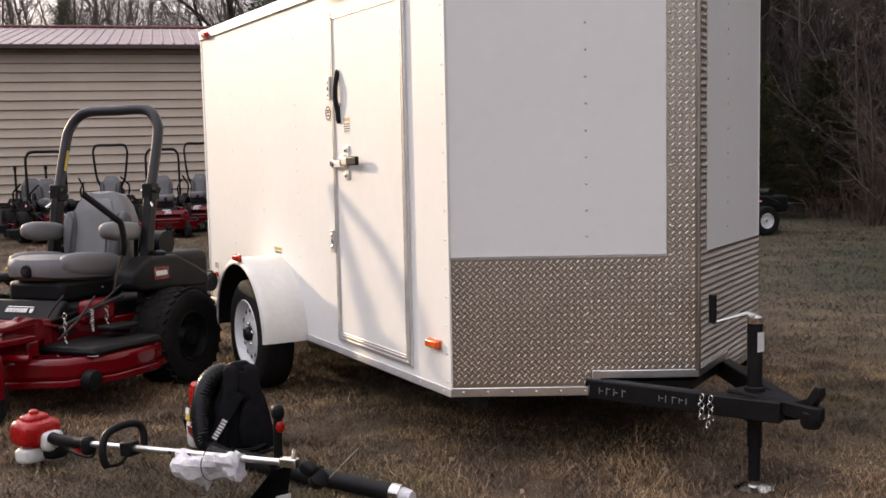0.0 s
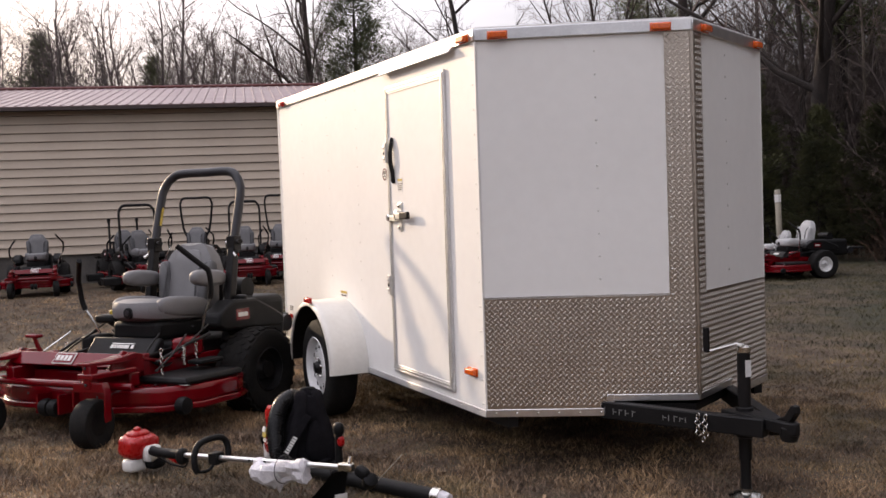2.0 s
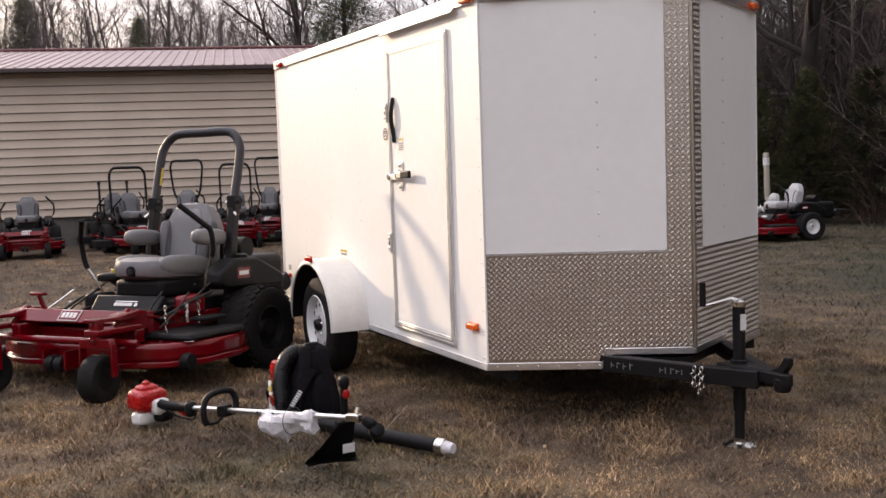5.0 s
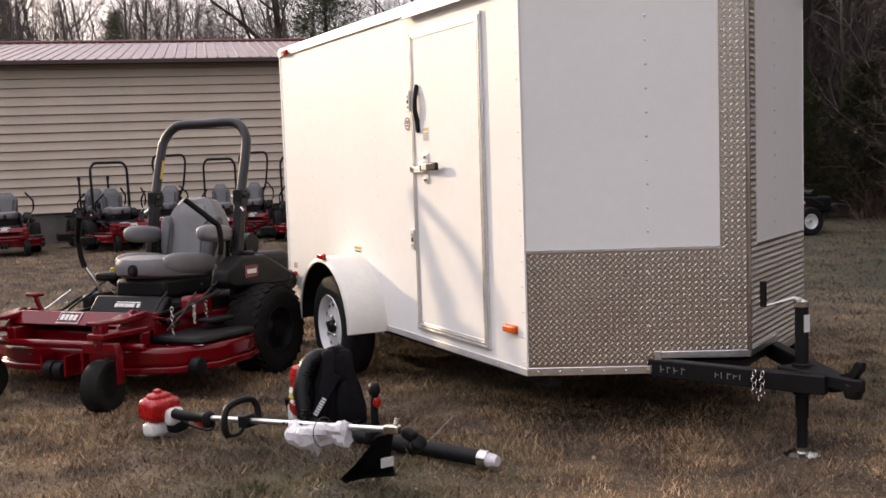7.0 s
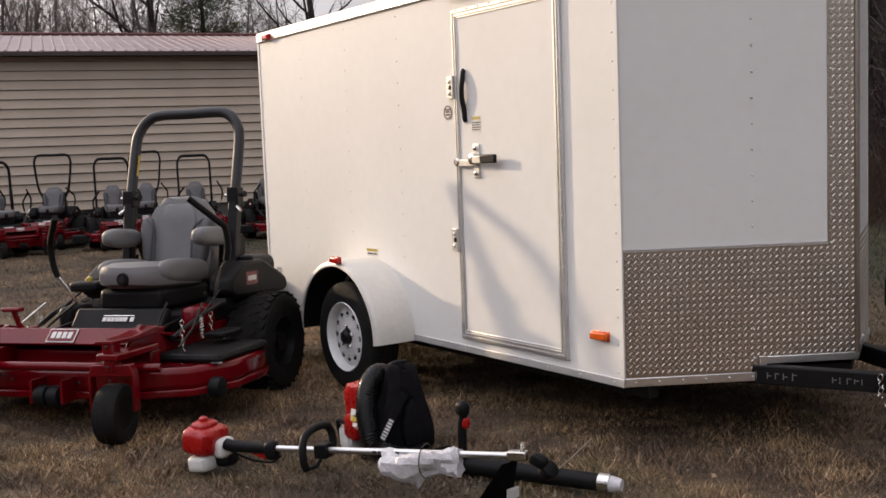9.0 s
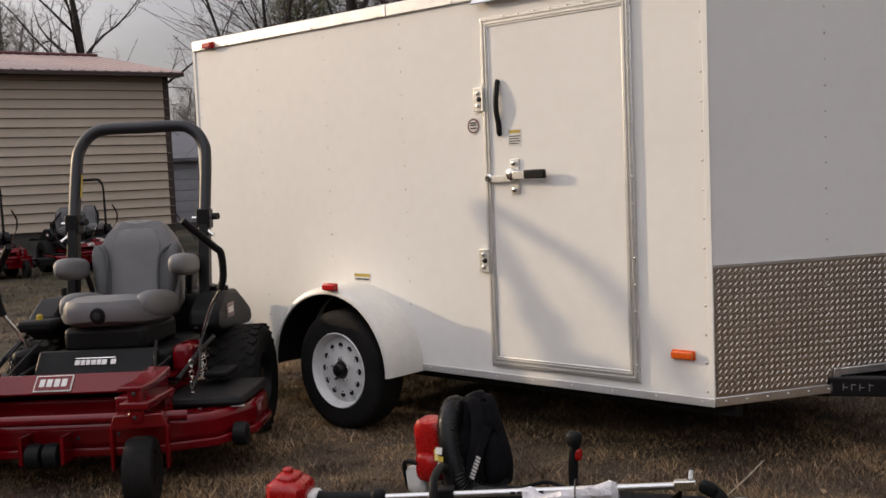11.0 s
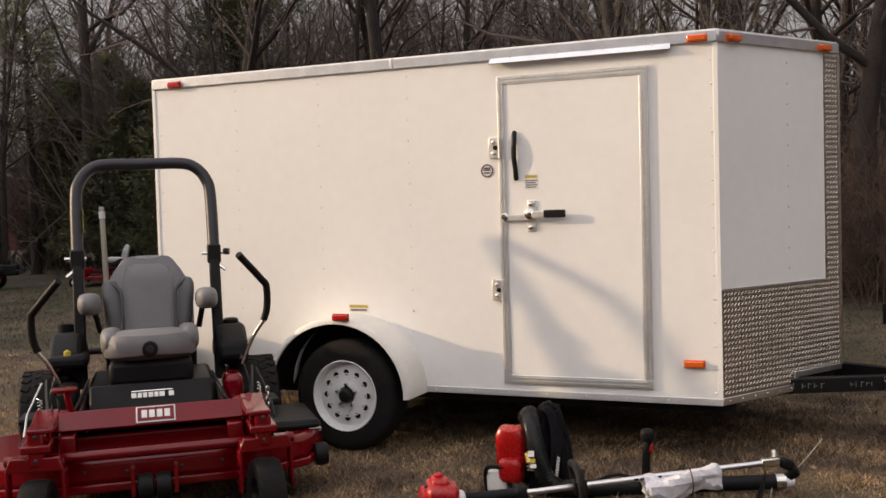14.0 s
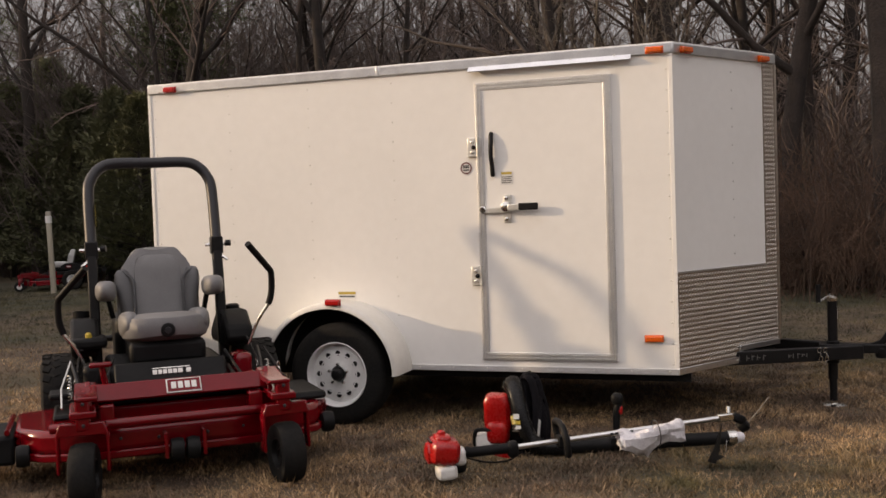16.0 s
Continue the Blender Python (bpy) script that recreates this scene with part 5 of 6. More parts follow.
    # fat elbow hose from the fan round to the air tube
    hose = [(-0.03, 0.0, 0.39), (0.0, -0.07, 0.412), (0.028, -0.135, 0.38), (0.055, -0.175, 0.31), (0.085, -0.195, 0.215), (0.125, -0.195, 0.12), (0.19, -0.165, 0.072), (0.33, -0.10, 0.062)]
    dc = part("duct", corrugated(hose, 0.056, 0.047, 40, 0.005), GLOSS, t, "black corrugated elbow duct", smooth=60)
    for dz, hgt, ink in ((0.0, 0.03, PAPER), (-0.036, 0.022, YELLOW), (-0.062, 0.02, PAPER)):
        part("duct_sticker", box(-0.016, 0.016, -0.002, 0.002, -hgt / 2, hgt / 2), ink, dc, "white and yellow sticker", m=pose(0.062 - dz * 0.15, -0.254, 0.262 + dz, -12, 0, 12))
    # air tube laid out along the grass, control grip upright on it
    a, b = Vector((0.30, -0.11, 0.062)), Vector((1.28, 0.365, 0.05))
    d = (b - a).normalized()
    tube = part("air_tube", sweep([a, a + d * 0.3, b - d * 0.09], (0.045, 0.038), 20), PLASTIC, t, "black plastic air tube")
    part("tube_joint", sweep([a + d * 0.50, a + d * 0.56], 0.047, 20), PLASTIC, tube)
    part("nozzle_clamp", sweep([b - d * 0.11, b - d * 0.06], 0.045, 20), CHROME, tube, "silver band")
    part("nozzle_wrap", sweep([b - d * 0.06, b - d * 0.03, b - d * 0.01], (0.036, 0.026), 14), FOIL, tube, "crumpled clear wrap")
    hp = Vector((0.585, 0.02, 0.08))
    g = part("control_grip", sweep([hp, hp + Vector((0.0, 0.0, 0.07)), hp + Vector((0.005, 0.0, 0.17)), hp + Vector((0.02, 0, 0.225))], 0.021, 12, smooth=4), PLASTIC, t, "black control grip with red switch")
    part("grip_head", pad(0.035, 0.03, 0.036, 2.6, m=Matrix.Translation(hp + Vector((0.01, 0, 0.245)))), PLASTIC, g)
    part("switch", pad(0.014, 0.02, 0.028, 3, m=Matrix.Translation(hp + Vector((0.026, 0.006, 0.18)))), ORANGE_RED, g, "red stop switch")
    part("grip_clamp", box(-0.03, 0.03, -0.05, 0.05, -0.03, 0.03, m=Matrix.Translation(hp)), PLASTIC, g, "", 0.01)
    part("hose", sweep([(0.30, 0.02, 0.06), (0.42, 0.06, 0.10), (0.56, 0.03, 0.09)], 0.009, 8, smooth=5), PLASTIC, t)


build_blower()


# ---- trees ----
def tube_mesh(name, tubes, material):
    """Many tapered tubes (points, radii, sides) as one mesh."""
    verts, faces = [], []
    for pts, rad, k in tubes:
        base, side = len(verts), None
        for i, p in enumerate(pts):
            d = (pts[min(i + 1, len(pts) - 1)] - pts[max(i - 1, 0)]).normalized()
            if side is None:
                side = d.orthogonal().normalized()
            side = (side - d * side.dot(d)).normalized()
            up = d.cross(side)
            for j in range(k):
                a = 2 * math.pi * j / k
                verts.append(p + rad[i] * (math.cos(a) * side + math.sin(a) * up))
        for i in range(len(pts) - 1):
            for j in range(k):
                a, b = base + i * k + j, base + i * k + (j + 1) % k
                faces.append((a, b, b + k, a + k))
    me = bpy.data.meshes.new(name)
    me.from_pydata([tuple(v) for v in verts], [], faces)
    me.shade_smooth()
    me.materials.append(material)
    return me


def bare_tree(seed, h, r0, clear, limbs, spread, lean=0.0, fork=1, subs=7, twigs=7, bark=None, twig=None):
    """Leafless tree: trunk and limbs in one mesh, fine twigs in another."""
    rnd = random.Random(seed)
    wood, fine = [], []

    def wander(p, d, length, n, bend, up):
        pts, q = [p.copy()], d.normalized()
        for _ in range(n):
            q = (q + Vector((rnd.gauss(0, bend), rnd.gauss(0, bend), rnd.gauss(0, bend) + up))).normalized()
            pts.append(pts[-1] + q * (length / n))
        return pts

    def branch(p, d, length, r, level):
        n = (9, 6, 5, 3)[level]
        pts = wander(p, d, length, n, (0.05, 0.13, 0.17, 0.2)[level], (0.03, 0.05, 0.04, 0.02)[level])
        end = (0.25, 0.2, 0.25, 0.4)[level]
        rad = [r * (1 - (1 - end) * i / n) for i in range(n + 1)]
        (wood if level < 2 else fine).append((pts, rad, (8, 5, 3, 3)[level]))
        if level == 3:
            return
        count = (limbs, subs, twigs)[level]
        for c in range(count):
            u = (clear if level == 0 else 0.18) + (1 - (clear if level == 0 else 0.18)) * (c + rnd.random() * 0.8) / count
            i = min(int(u * n), n - 1)
            q = pts[i].lerp(pts[i + 1], u * n - i)
            along_d = (pts[i + 1] - pts[i]).normalized()
            a = rnd.uniform(0, 2 * math.pi)
            o = along_d.orthogonal().normalized()
            o = (o * math.cos(a) + along_d.cross(o) * math.sin(a)).normalized()
            ang = radians(rnd.uniform(28, 62)) * spread
            dd = along_d * math.cos(ang) + o * math.sin(ang)
            ll = length * (1 - 0.62 * u) * rnd.uniform((0.38, 0.36, 0.30)[level], (0.62, 0.6, 0.55)[level])
            branch(q, dd, ll, max(rad[i] * rnd.uniform(0.35, 0.6), 0.0055), level + 1)

    for f in range(fork):
        a = 2 * math.pi * f / fork + rnd.random()
        tilt = 0.0 if fork == 1 else rnd.uniform(0.12, 0.34)
        branch(Vector((0.06 * math.cos(a) * (fork > 1), 0.06 * math.sin(a) * (fork > 1), -0.1)), Vector((math.cos(a) * tilt + lean, math.sin(a) * tilt, 1)), h * rnd.uniform(0.85, 1.05), r0, 0)
    return tube_mesh("trunk", wood, bark or BARK), tube_mesh("crown", fine, twig or TWIG)


def leafy(seed, h, r, kind, green=None):
    """Evergreen: tapered trunk, limbs, and a crown of many small tufts with gaps."""
    rnd = random.Random(seed)
    wood = [([Vector((0, 0, -0.1)), Vector((0.05, 0.02, h * 0.5)), Vector((0, 0, h * 0.97))], [0.03 * h * 0.5 + 0.03, 0.012 * h, 0.01], 7)]
    verts, faces = [], []

    def tuft(c, s, d):
        for _ in range(11 if kind == "cedar" else 8):
            u = Vector((rnd.gauss(0, 1), rnd.gauss(0, 1), rnd.gauss(0, 1))).normalized()
            ax = (d * 0.8 + u * 0.8).normalized()
            w = ax.orthogonal().normalized() * s * (0.12 if kind == "cedar" else 0.06)
            q = c + u * s * 0.5
            k = len(verts)
            verts.extend((q - w, q + w, q + ax * s * rnd.uniform(0.8, 1.5)))
            faces.append((k, k + 1, k + 2))

    n = int(h * (34 if kind == "cedar" else 16))
    for i in range(n):
        u = rnd.random()
        z = h * (0.06 + 0.94 * u) if kind == "cedar" else h * (0.42 + 0.58 * u)
        reach = r * ((1 - u) ** 0.75 + 0.08) * rnd.uniform(0.55, 1.15) if kind == "cedar" else r * (math.sin(math.pi * min(1, 0.25 + 0.75 * u)) + 0.12) * rnd.uniform(0.4, 1.15)
        a = rnd.uniform(0, 2 * math.pi)
        d = Vector((math.cos(a), math.sin(a), 0.35 if kind == "cedar" else 0.25)).normalized()
        p0, p1 = Vector((0, 0, z)), Vector((0, 0, z)) + d * reach
        wood.append(([p0, p1], [0.012 + 0.01 * (1 - u), 0.004], 3))
        m = 9 if kind == "cedar" else 8
        for j in range(m):
            f = 0.3 + 0.7 * (j + rnd.random()) / m
            tuft(p0.lerp(p1, f) + Vector((rnd.gauss(0, 0.09), rnd.gauss(0, 0.09), rnd.gauss(0, 0.09))) * (1 if kind == "cedar" else 1.8), 0.13 if kind == "cedar" else 0.26, d)
    me = bpy.data.meshes.new("crown")
    me.from_pydata([tuple(v) for v in verts], [], faces)
    me.materials.append(green or (CEDAR if kind == "cedar" else PINE))
    return tube_mesh("trunk", wood, BARK), me


def plant(kind, meshes, m, label, category, group=""):
    t = thing(kind, label, category, m, group)
    for me, nm in zip(meshes, ("trunk", "crown")):
        o = new(nm, me)
        o.parent = t
    return t


OAK = [bare_tree(11, 14, 0.21, 0.30, 15, 1.0), bare_tree(12, 15, 0.17, 0.40, 14, 0.8), bare_tree(13, 12, 0.15, 0.22, 14, 1.1), bare_tree(14, 13, 0.12, 0.30, 13, 0.85), bare_tree(15, 15, 0.24, 0.28, 14, 1.1)]
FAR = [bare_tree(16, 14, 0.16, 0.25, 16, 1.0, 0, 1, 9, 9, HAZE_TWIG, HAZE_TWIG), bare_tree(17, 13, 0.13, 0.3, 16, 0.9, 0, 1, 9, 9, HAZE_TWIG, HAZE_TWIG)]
MULTI = bare_tree(21, 9.0, 0.09, 0.25, 11, 0.9, -0.1, 4)
SAPLING = [bare_tree(31, 6.0, 0.05, 0.18, 11, 0.9, 0.05, 2, 6, 6, PALE, PALE), bare_tree(32, 7.5, 0.06, 0.2, 11, 0.8, 0.0, 1, 6, 6, PALE, PALE), bare_tree(33, 5.0, 0.035, 0.12, 12, 1.0, 0.1, 3, 6, 6)]
CEDARS = [leafy(41, 5.2, 1.7, "cedar"), leafy(42, 4.0, 1.35, "cedar")]
PINES = [leafy(51, 13.0, 2.3, "pine"), leafy(52, 11.0, 2.0, "pine"), leafy(53, 12.0, 1.7, "pine", HAZE_PINE)]


def grown(x, y, s, rz, sz=None):
    return pose(x, y, 0, 0, 0, rz) @ Matrix.Diagonal((s, s, sz or s, 1))


# the edge of the woods, from the far left of the yard round to the tongue side
EDGE = [(-30.0, 24.0), (-17.0, 15.2), (-10.0, 14.2), (-6.0, 11.6), (1.3, 8.2), (9.0, 4.6), (17.0, 1.0)]


def edge_point(u):
    n = len(EDGE) - 1
    i = min(int(u * n), n - 1)
    a, b = Vector(EDGE[i]), Vector(EDGE[i + 1])
    p = a.lerp(b, u * n - i)
    d = (b - a).normalized()
    return p, Vector((-d.y, d.x))


def line_height(a):
    """How high the distant tree line stands, by its bearing."""
    return min(1.0, max(0.5, 0.5 + 0.5 * (math.degrees(a) - 150) / 11))


def grow_woods():
    rnd = random.Random(5)
    # marked trees
    plant("oak_tree", OAK[4], grown(-13.9, 16.0, 1.0, 30), "bare oak with a thick forked trunk", "tree", "woods")
    plant("oak_tree", OAK[0], grown(-18.2, 15.6, 1.0, 200), "bare oak with a dark straight trunk", "tree", "woods")
    plant("oak_tree", OAK[4], grown(0.52, 10.6, 0.78, 20, 0.85), "bare oak with spreading low limbs", "tree", "woods")
    plant("oak_tree", OAK[2], grown(2.9, 11.8, 1.1, 75), "bare oak with spreading low limbs", "tree", "woods")
    plant("oak_tree", OAK[0], grown(-33.5, 9.8, 1.0, 10), "bare oak behind the shop building", "tree", "woods")
    plant("oak_tree", OAK[4], grown(-32.5, 16.5, 0.95, 250), "bare oak behind the shop building", "tree", "woods")
    plant("myrtle_tree", MULTI, grown(-20.6, 14.6, 1.0, 0), "leafless tree with several leaning stems", "tree", "woods")
    plant("sapling_tree", SAPLING[2], grown(-8.6, 13.6, 0.9, 130), "slender leafless sapling at the edge of the woods", "tree", "saplings")
    plant("pine_tree", PINES[0], grown(-16.0, 18.9, 0.95, 0), "dark green pine standing in the woods", "pine", "pines")
    plant("pine_tree", PINES[1], grown(-32.8, 11.4, 0.9, 50, 0.95), "dark green pine behind the building", "pine", "pines")
    plant("pine_tree", PINES[2], grown(-50.0, 1.2, 0.75, 90, 0.88), "green pine behind the building, paled as by haze", "pine", "pines")
    plant("pine_tree", PINES[2], grown(-49.5, 6.6, 0.75, 20, 0.8), "green pine behind the building, paled as by haze", "pine", "pines")
    plant("pine_tree", PINES[1], grown(-21.5, 16.8, 0.8, 140), "dark green pine standing in the woods", "pine", "pines")
    for x, y, k, s in ((-12.4, 14.6, 0, 0.62), (-10.9, 14.9, 1, 0.8), (-13.4, 13.4, 0, 0.8), (-14.5, 14.0, 0, 0.85), (-11.7, 13.8, 1, 0.62), (-16.2, 14.9, 0, 0.9), (-17.9, 15.8, 1, 1.0), (-15.3, 14.6, 1, 0.9), (3.4, 12.5, 0, 0.8), (-19.6, 16.8, 0, 0.8), (-21.4, 18.2, 0, 1.05), (-23.4, 20.0, 1, 1.1), (-18.6, 16.2, 1, 0.95), (-20.4, 19.0, 0, 1.2), (-25.0, 21.6, 0, 0.9)):
        plant("cedar_tree", CEDARS[k], grown(x, y, s, rnd.uniform(0, 360)), "dense dark green cedar at the edge of the woods", "cedar", "cedars")
    # the woods behind the trailer
    for i in range(120):
        p, nrm = edge_point(rnd.random())
        off = 1.5 + 30 * rnd.random() ** 1.3
        q = p + nrm * off
        if rnd.random() < 0.28 and off < 9:
            plant("sapling_tree", rnd.choice(SAPLING), grown(q.x, q.y, rnd.uniform(0.7, 1.2), rnd.uniform(0, 360)), "slender leafless sapling in the woods", "tree", "saplings")
        else:
            plant("oak_tree", rnd.choice(OAK), grown(q.x, q.y, rnd.uniform(0.72, 1.1), rnd.uniform(0, 360)), "tall leafless hardwood in the woods", "tree", "woods")
    # the tree line behind the building, lower and further off
    for i in range(170):
        a = radians(rnd.uniform(146, 196))
        d = rnd.uniform(48, 72)
        s = rnd.uniform(0.72, 0.98) * line_height(a)
        plant("oak_tree", rnd.choice(FAR), grown(4 + d * math.cos(a), -2 + d * math.sin(a), s, rnd.uniform(0, 360)), "leafless hardwood in the distant tree line", "tree", "tree line")
    # unseen tall pines added beyond the building's far end, to shade the woods
    for x, y, s in ((-45, -8.4, 1.5), (-48, -7.2, 1.5), (-52, -8.0, 1.65), (-55, -10.0, 1.75), (-49.5, -9.6, 1.6), (-56, -7.0, 1.7)):
        plant("pine_tree", PINES[0], grown(x, y, s, rnd.uniform(0, 360)), "unseen tall pine added to shade the woods", "pine", "pines")
    # across the yard, behind the camera
    for i in range(40):
        a = radians(rnd.uniform(225, 385))
        d = rnd.uniform(26, 44)
        plant("oak_tree", rnd.choice(OAK), grown(d * math.cos(a), -3 + d * math.sin(a), rnd.uniform(0.75, 1.05), rnd.uniform(0, 360)), "leafless hardwood across the yard", "tree", "trees across the yard")


grow_woods()


def brush(name, seed, count, place, hmin, hmax, material, label, r=0.007, forks=3, lift=None):
    """A thicket of thin stems with side shoots, one mesh."""
    rnd = random.Random(seed)
    tubes = []
    for _ in range(count):
        p = place(rnd)
        h = rnd.uniform(hmin, hmax) * rnd.uniform(0.5, 1) * (lift(p) if lift else 1)
        b = Vector((p.x, p.y, -0.05))
        d = Vector((rnd.gauss(0, 0.28), rnd.gauss(0, 0.28), 1)).normalized()
        pts = [b]
        for k in range(4):
            d = (d + Vector((rnd.gauss(0, 0.2), rnd.gauss(0, 0.2), rnd.gauss(0, 0.1)))).normalized()
            pts.append(pts[-1] + d * h / 4)
        rr = r * rnd.uniform(0.6, 1.8)
        tubes.append((pts, [rr, rr * 0.9, rr * 0.75, rr * 0.6, rr * 0.3], 3))
        for f in range(forks):
            i = rnd.randint(1, 3)
            e = (d + Vector((rnd.gauss(0, 0.8), rnd.gauss(0, 0.8), rnd.gauss(0.1, 0.5)))).normalized()
            q = pts[i]
            mid = q + e * h * 0.16
            tubes.append(([q, mid, mid + (e + Vector((rnd.gauss(0, 0.4), rnd.gauss(0, 0.4), 0.1))).normalized() * h * 0.18], [rr * 0.55, rr * 0.4, rr * 0.2], 3))
    tagged(new(name, tube_mesh(name, tubes, material)), label, "brush", kind="stuff")


def in_band(lo, hi, power=1.0):
    def place(rnd):
        p, nrm = edge_point(rnd.random())
        return p + nrm * (lo + (hi - lo) * rnd.random() ** power) + Vector((rnd.gauss(0, 0.3), rnd.gauss(0, 0.3)))
    return place


def far_band(rnd):
    a = radians(rnd.uniform(143, 200))
    d = rnd.uniform(46, 74)
    return Vector((4 + d * math.cos(a), -2 + d * math.sin(a)))


brush("edge_brush", 61, 2600, in_band(0.0, 3.5, 1.2), 0.6, 2.6, VINE, "dry brown brush at the edge of the woods", 0.006)
brush("woods_thicket", 62, 5600, in_band(1.2, 14), 1.3, 5.4, TWIG, "tangled leafless undergrowth of the woods", 0.012, 5, lambda p: 1.0 - 0.25 * min(1.0, max(0.0, (p.x + 3.0) / 2.0)))
brush("deep_woods", 63, 9000, in_band(9, 45), 4.5, 12.0, MID_TWIG, "dense leafless woods further back", 0.026, 6, lambda p: 1.0 - 0.35 * min(1.0, max(0.0, (p.x + 5.0) / 3.0, (-8.0 - p.x) / 4.0)))
brush("back_woods", 67, 1700, lambda r: Vector((-23.0, 25.5)).lerp(Vector((-10.0, 32.0)), r.random()) + Vector((r.gauss(0, 1.5), r.gauss(0, 3.0))), 6.0, 15.0, HAZE_TWIG, "dense leafless woods behind the yard", 0.022, 7)


# unseen thicket added behind the camera to hold back low sky light
def across_yard(rnd):
    a, d = radians(rnd.uniform(222, 335)), rnd.uniform(26, 46)
    return Vector((d * math.cos(a), -3 + d * math.sin(a)))


brush("yard_woods", 68, 3600, across_yard, 5.0, 15.0, TWIG, "unseen leafless thicket added across the yard to block low sky light", 0.03, 7)
brush("vine_tangle", 66, 480, lambda r: Vector((r.gauss(1.0, 1.3), 9.7 + r.gauss(0, 0.8))), 1.0, 3.6, VINE, "dry brown vines hanging in the trees", 0.007, 6)
brush("corner_woods", 69, 1500, lambda r: Vector((-26.5, 23.5)).lerp(Vector((-15.5, 18.0)), r.random()) + Vector((r.gauss(0, 1.2), r.gauss(0, 1.5))), 3.0, 9.0, MID_TWIG, "leafless thicket at the corner of the yard", 0.018, 8)
brush("pale_stems", 64, 240, in_band(0.2, 4.0), 1.5, 4.5, PALE, "pale dead stems among the brush", 0.009)
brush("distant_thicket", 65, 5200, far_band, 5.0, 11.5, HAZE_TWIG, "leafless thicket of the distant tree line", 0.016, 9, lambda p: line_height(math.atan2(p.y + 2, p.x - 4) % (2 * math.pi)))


# ---- grey shed, barn gable and pole behind the yard ----
def build_shed():
    p, q = Vector((-33.0, 16.6, 0)), Vector((-28.2, 21.53, 0))
    m = along(p, q)
    ln = (q - p).length
    s = thing("storage_shed", "low grey steel shed with a dark sloped roof", "shed", m)
    part("core", box(0.05, ln - 0.05, 0.04, 7.0, 0, 2.55), TRIMBR, s)
    part("base_band", box(0, ln, -0.01, 0.06, 0, 0.28), BASE, s, "base band with shade put into its colour")
    prof = [(0.0, 0.0), (-0.02, 0.01), (-0.025, 0.05), (-0.004, 0.40), (0.04, 0.40), (0.04, 0.0)]
    b = part("siding_panel", prism(prof, 0.0, ln, "x"), GREYSHED, s, m=pose(0, 0, 0.26))
    for i in range(1, 6):
        again(b, pose(0, 0, 0.26 + 0.40 * i))
    part("roof_slope", prism([(-0.35, 2.55), (3.5, 3.75), (7.35, 2.55), (7.35, 2.65), (3.5, 3.87), (-0.35, 2.67)], -0.3, ln + 0.3, "x"), GREYROOF, s, "dark grey roof")
    part("eave_light", box(1.4, 2.4, -0.37, -0.352, 2.58, 2.66), WHITEPL, s)


def build_barn():
    m = along((-50.5, 31.0, 0), (-43.5, 38.5, 0))
    s = thing("red_barn", "distant red gabled barn behind the shed", "barn", m)
    part("wall", prism([(0, 0), (10.2, 0), (10.2, 3.6), (5.1, 5.6), (0, 3.6)], 0.0, 8.0, "y"), BARNRED, s, "red gable wall")
    for k in (-1, 1):
        part("roof_slope", prism([(5.1, 5.62), (5.1 + k * 5.6, 3.42), (5.1 + k * 5.6, 3.55), (5.1, 5.76)], -0.5, 8.4, "y"), GREYROOF, s)
    part("gable_window", box(4.5, 5.4, -0.03, 0.0, 4.1, 4.7), WHITEPL, s, "white gable vent")


build_shed()
build_barn()


def build_pole(x, y, h):
    t = tagged(part("marker_post", lathe([(0.06, -0.1), (0.058, h * 0.5), (0.055, h - 0.02), (0.04, h)], 10), POLE, None, m=pose(x, y, 0, 1.5, 0, 0)), "weathered pale post at the edge of the woods", "post")
    part("cap_band", lathe([(0.066, h - 0.25), (0.066, h - 0.1), (0.06, h - 0.1), (0.06, h - 0.25)], 10, closed=True), WHITEPL, t, "white band")


build_pole(-11.2, 12.3, 1.55)
build_pole(-14.5, 11.7, 1.75)


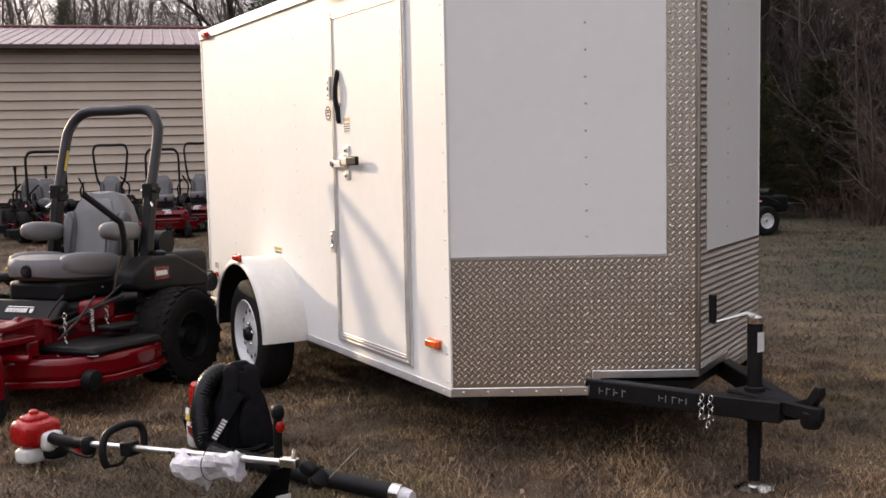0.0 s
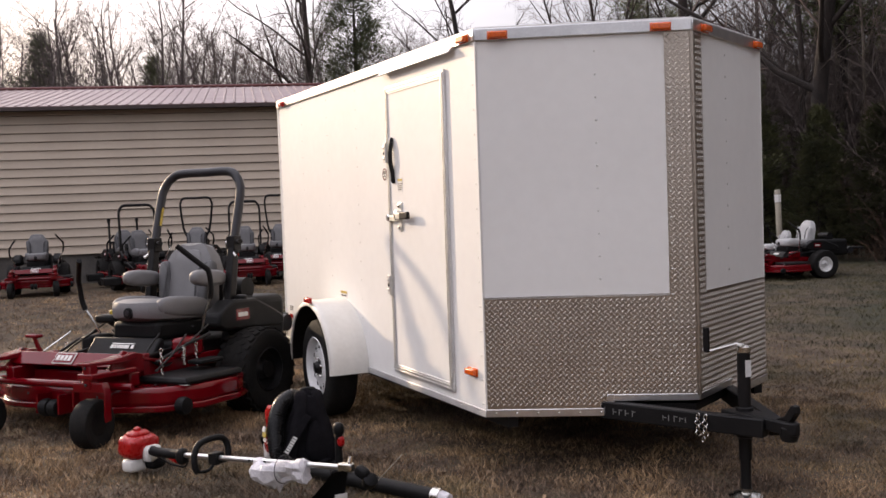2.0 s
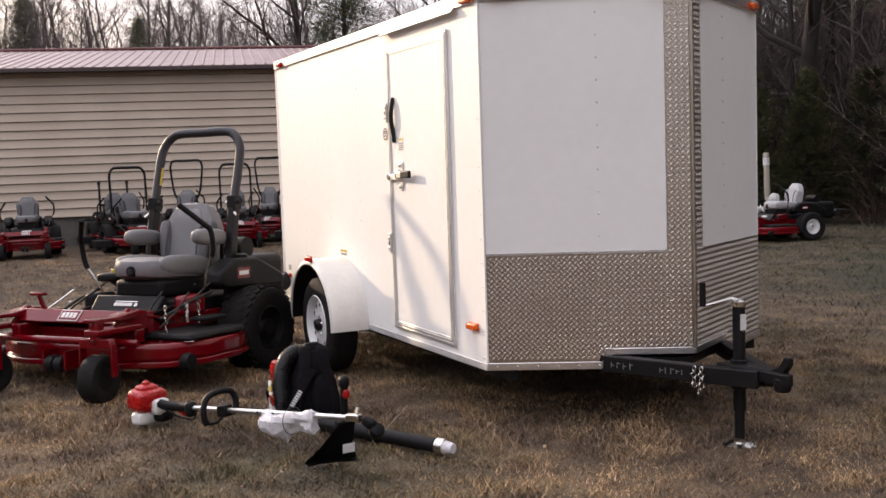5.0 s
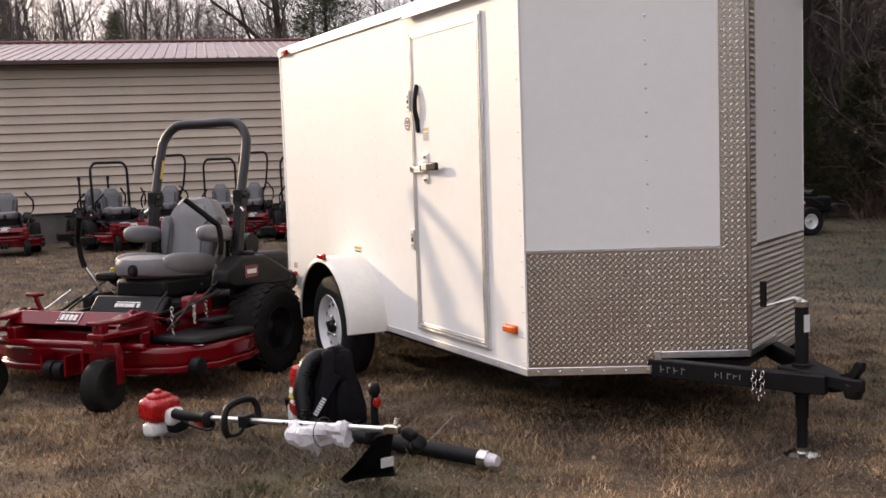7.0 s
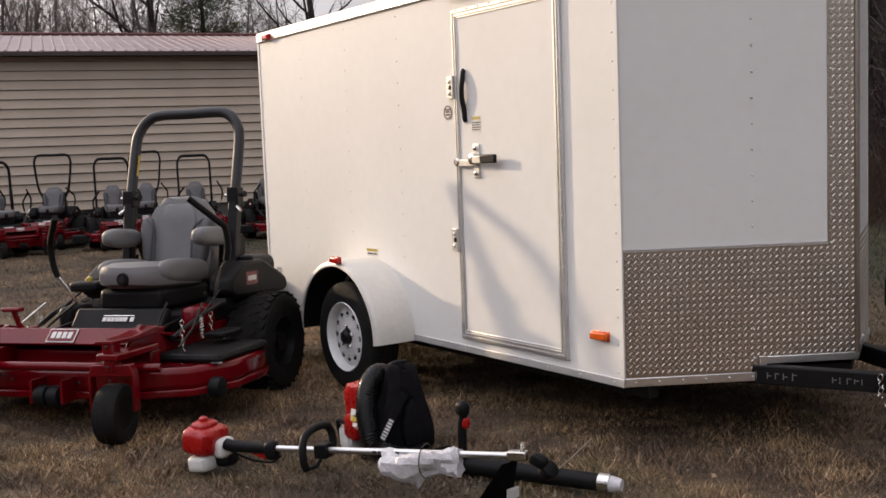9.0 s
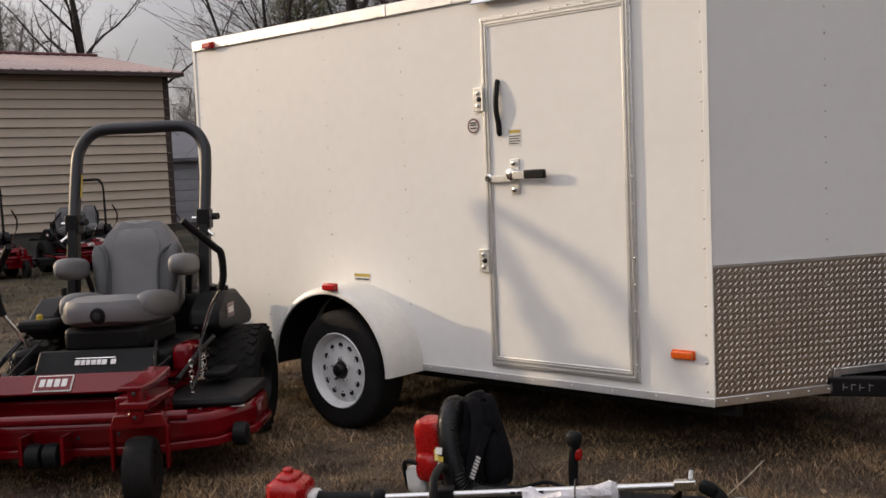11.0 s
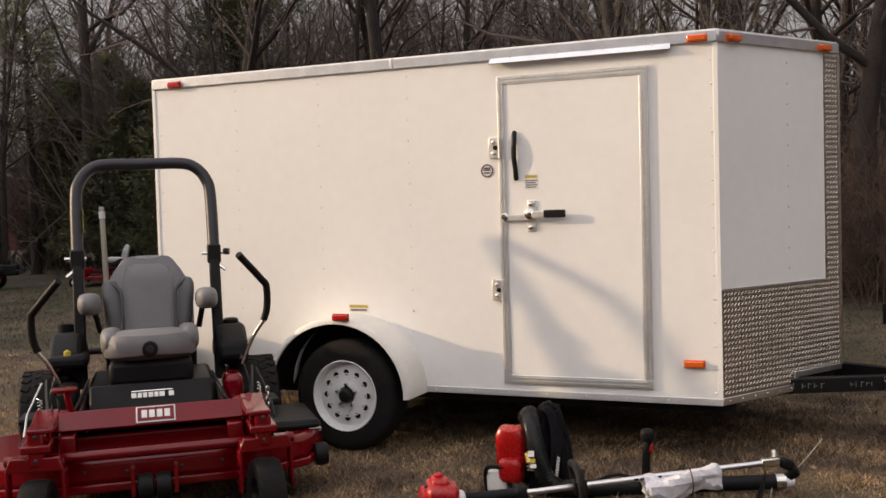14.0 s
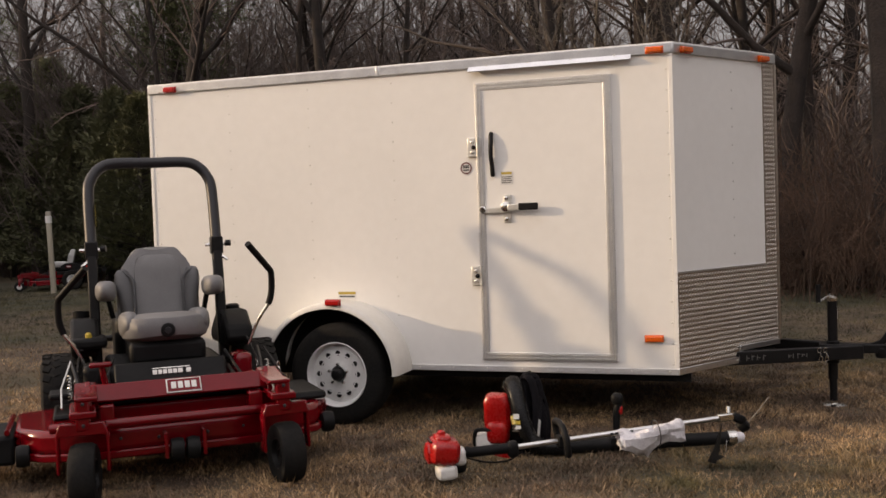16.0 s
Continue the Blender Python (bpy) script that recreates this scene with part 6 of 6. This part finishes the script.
# ---- grass blades on the nearer lawn ----
def grass_material():
    m = bpy.data.materials.new("grass_blade")
    m.use_nodes = True
    n, l = m.node_tree.nodes, m.node_tree.links
    b = n["Principled BSDF"]
    geo = n.new("ShaderNodeNewGeometry")
    rp = n.new("ShaderNodeValToRGB")
    rp.color_ramp.elements[0].position, rp.color_ramp.elements[0].color = 0.0, (0.055, 0.036, 0.024, 1)
    rp.color_ramp.elements[1].position, rp.color_ramp.elements[1].color = 1.0, (0.44, 0.32, 0.21, 1)
    e = rp.color_ramp.elements.new(0.55)
    e.color = (0.203, 0.140, 0.084, 1)
    l.new(geo.outputs["Random Per Island"], rp.inputs["Fac"])
    big = n.new("ShaderNodeTexNoise")
    big.inputs["Scale"].default_value, big.inputs["Detail"].default_value = 0.35, 3
    mid = n.new("ShaderNodeTexNoise")
    mid.inputs["Scale"].default_value, mid.inputs["Detail"].default_value = 2.6, 4
    for k in (big, mid):
        l.new(geo.outputs["Position"], k.inputs["Vector"])
    ad = n.new("ShaderNodeMath")
    ad.operation = "MULTIPLY_ADD"
    ad.inputs[1].default_value = 0.5
    l.new(mid.outputs["Fac"], ad.inputs[0])
    l.new(big.outputs["Fac"], ad.inputs[2])
    sep, far = n.new("ShaderNodeSeparateXYZ"), n.new("ShaderNodeMapRange")
    l.new(geo.outputs["Position"], sep.inputs[0])
    l.new(sep.outputs["Y"], far.inputs["Value"])
    far.inputs["From Min"].default_value, far.inputs["From Max"].default_value, far.inputs["To Max"].default_value = 1.2, 7.0, 0.5
    greener = n.new("ShaderNodeMath")
    l.new(ad.outputs[0], greener.inputs[0])
    l.new(far.outputs["Result"], greener.inputs[1])
    r2 = n.new("ShaderNodeMapRange")
    r2.inputs["From Min"].default_value, r2.inputs["From Max"].default_value = 0.74, 1.02
    l.new(greener.outputs[0], r2.inputs["Value"])
    mx = n.new("ShaderNodeMixRGB")
    mx.inputs["Color2"].default_value = (0.052, 0.049, 0.0215, 1)
    l.new(r2.outputs["Result"], mx.inputs["Fac"])
    l.new(rp.outputs["Color"], mx.inputs["Color1"])
    patch = n.new("ShaderNodeTexNoise")
    patch.inputs["Scale"].default_value, patch.inputs["Detail"].default_value = 1.5, 5
    l.new(geo.outputs["Position"], patch.inputs["Vector"])
    pr = n.new("ShaderNodeValToRGB")
    pr.color_ramp.elements[0].position, pr.color_ramp.elements[0].color = 0.40, (0.62, 0.58, 0.60, 1)
    pr.color_ramp.elements[1].position, pr.color_ramp.elements[1].color = 0.62, (1.75, 1.62, 1.38, 1)
    l.new(patch.outputs["Fac"], pr.inputs["Fac"])
    tint = n.new("ShaderNodeMixRGB")
    tint.blend_type, tint.inputs["Fac"].default_value = "MULTIPLY", 1.0
    l.new(mx.outputs["Color"], tint.inputs["Color1"])
    l.new(pr.outputs["Color"], tint.inputs["Color2"])
    l.new(tint.outputs["Color"], b.inputs["Base Color"])
    b.inputs["Roughness"].default_value = 0.75
    return m


def grass(name, n, x0, x1, y0, y1, hlo, hhi, w, seed, label):
    g = np.random.default_rng(seed)
    x, y = g.uniform(x0, x1, n), g.uniform(y0, y1, n)
    x, y = x + g.normal(0, 0.45, n), y + g.normal(0, 0.45, n)
    tuft = np.sin(x * 9.1 + 1.7 * np.sin(y * 6.3)) * np.sin(y * 8.3 + 1.9 * np.sin(x * 5.7))
    h = g.uniform(hlo, hhi, n) * (0.72 + 0.6 * np.clip(tuft, -0.6, 1)) * (1 + 0.9 * (g.uniform(0, 1, n) > 0.985))
    a, t = g.uniform(0, 2 * np.pi, n), g.uniform(0, 2 * np.pi, n)
    lean = h * g.uniform(0.3, 1.5, n)
    z = ground_z(x, y)
    co = np.zeros((n, 3, 3))
    co[:, 0] = np.stack([x - w * np.cos(a), y - w * np.sin(a), z - 0.003], 1)
    co[:, 1] = np.stack([x + w * np.cos(a), y + w * np.sin(a), z - 0.003], 1)
    co[:, 2] = np.stack([x + lean * np.cos(t), y + lean * np.sin(t), z + h], 1)
    me = bpy.data.meshes.new(name)
    me.vertices.add(3 * n)
    me.loops.add(3 * n)
    me.polygons.add(n)
    me.vertices.foreach_set("co", co.ravel())
    me.loops.foreach_set("vertex_index", np.arange(3 * n))
    me.polygons.foreach_set("loop_start", np.arange(n) * 3)
    me.update()
    me.materials.append(BLADE)
    tagged(new(name, me), label, "grass", kind="stuff")


BLADE = grass_material()
grass("lawn_grass", 560000, -5.2, 4.2, -4.6, 3.4, 0.010, 0.036, 0.0028, 1, "short dormant brown grass with green tufts")
grass("yard_grass", 260000, -17.0, 6.0, -6.0, 14.0, 0.015, 0.055, 0.005, 2, "dormant brown lawn grass towards the woods")


def leaf_litter():
    """Scattered dry leaves on the lawn, one mesh."""
    rnd = random.Random(77)
    verts, faces = [], []
    for _ in range(900):
        x, y = rnd.uniform(-5.5, 4.5), rnd.uniform(-4.8, 5.0)
        s, a = rnd.uniform(0.008, 0.019), rnd.uniform(0, 2 * math.pi)
        c, d = math.cos(a) * s, math.sin(a) * s
        z, t = float(ground_z(x, y)) + rnd.uniform(0.012, 0.03), rnd.uniform(-0.012, 0.012)
        k = len(verts)
        verts += [(x - c, y - d, z), (x - d * 0.5, y + c * 0.5, z + t), (x + c, y + d, z + 0.006), (x + d * 0.5, y - c * 0.5, z + abs(t))]
        faces.append((k, k + 1, k + 2, k + 3))
    me = bpy.data.meshes.new("leaf_litter")
    me.from_pydata(verts, [], faces)
    me.materials.append(mat("dry_leaf", (0.30, 0.20, 0.12), 0.8, 0, (0.13, 0.08, 0.045), 3, 40))
    tagged(new("leaf_litter", me), "dry brown leaves scattered on the lawn", "leaves", kind="stuff")


leaf_litter()
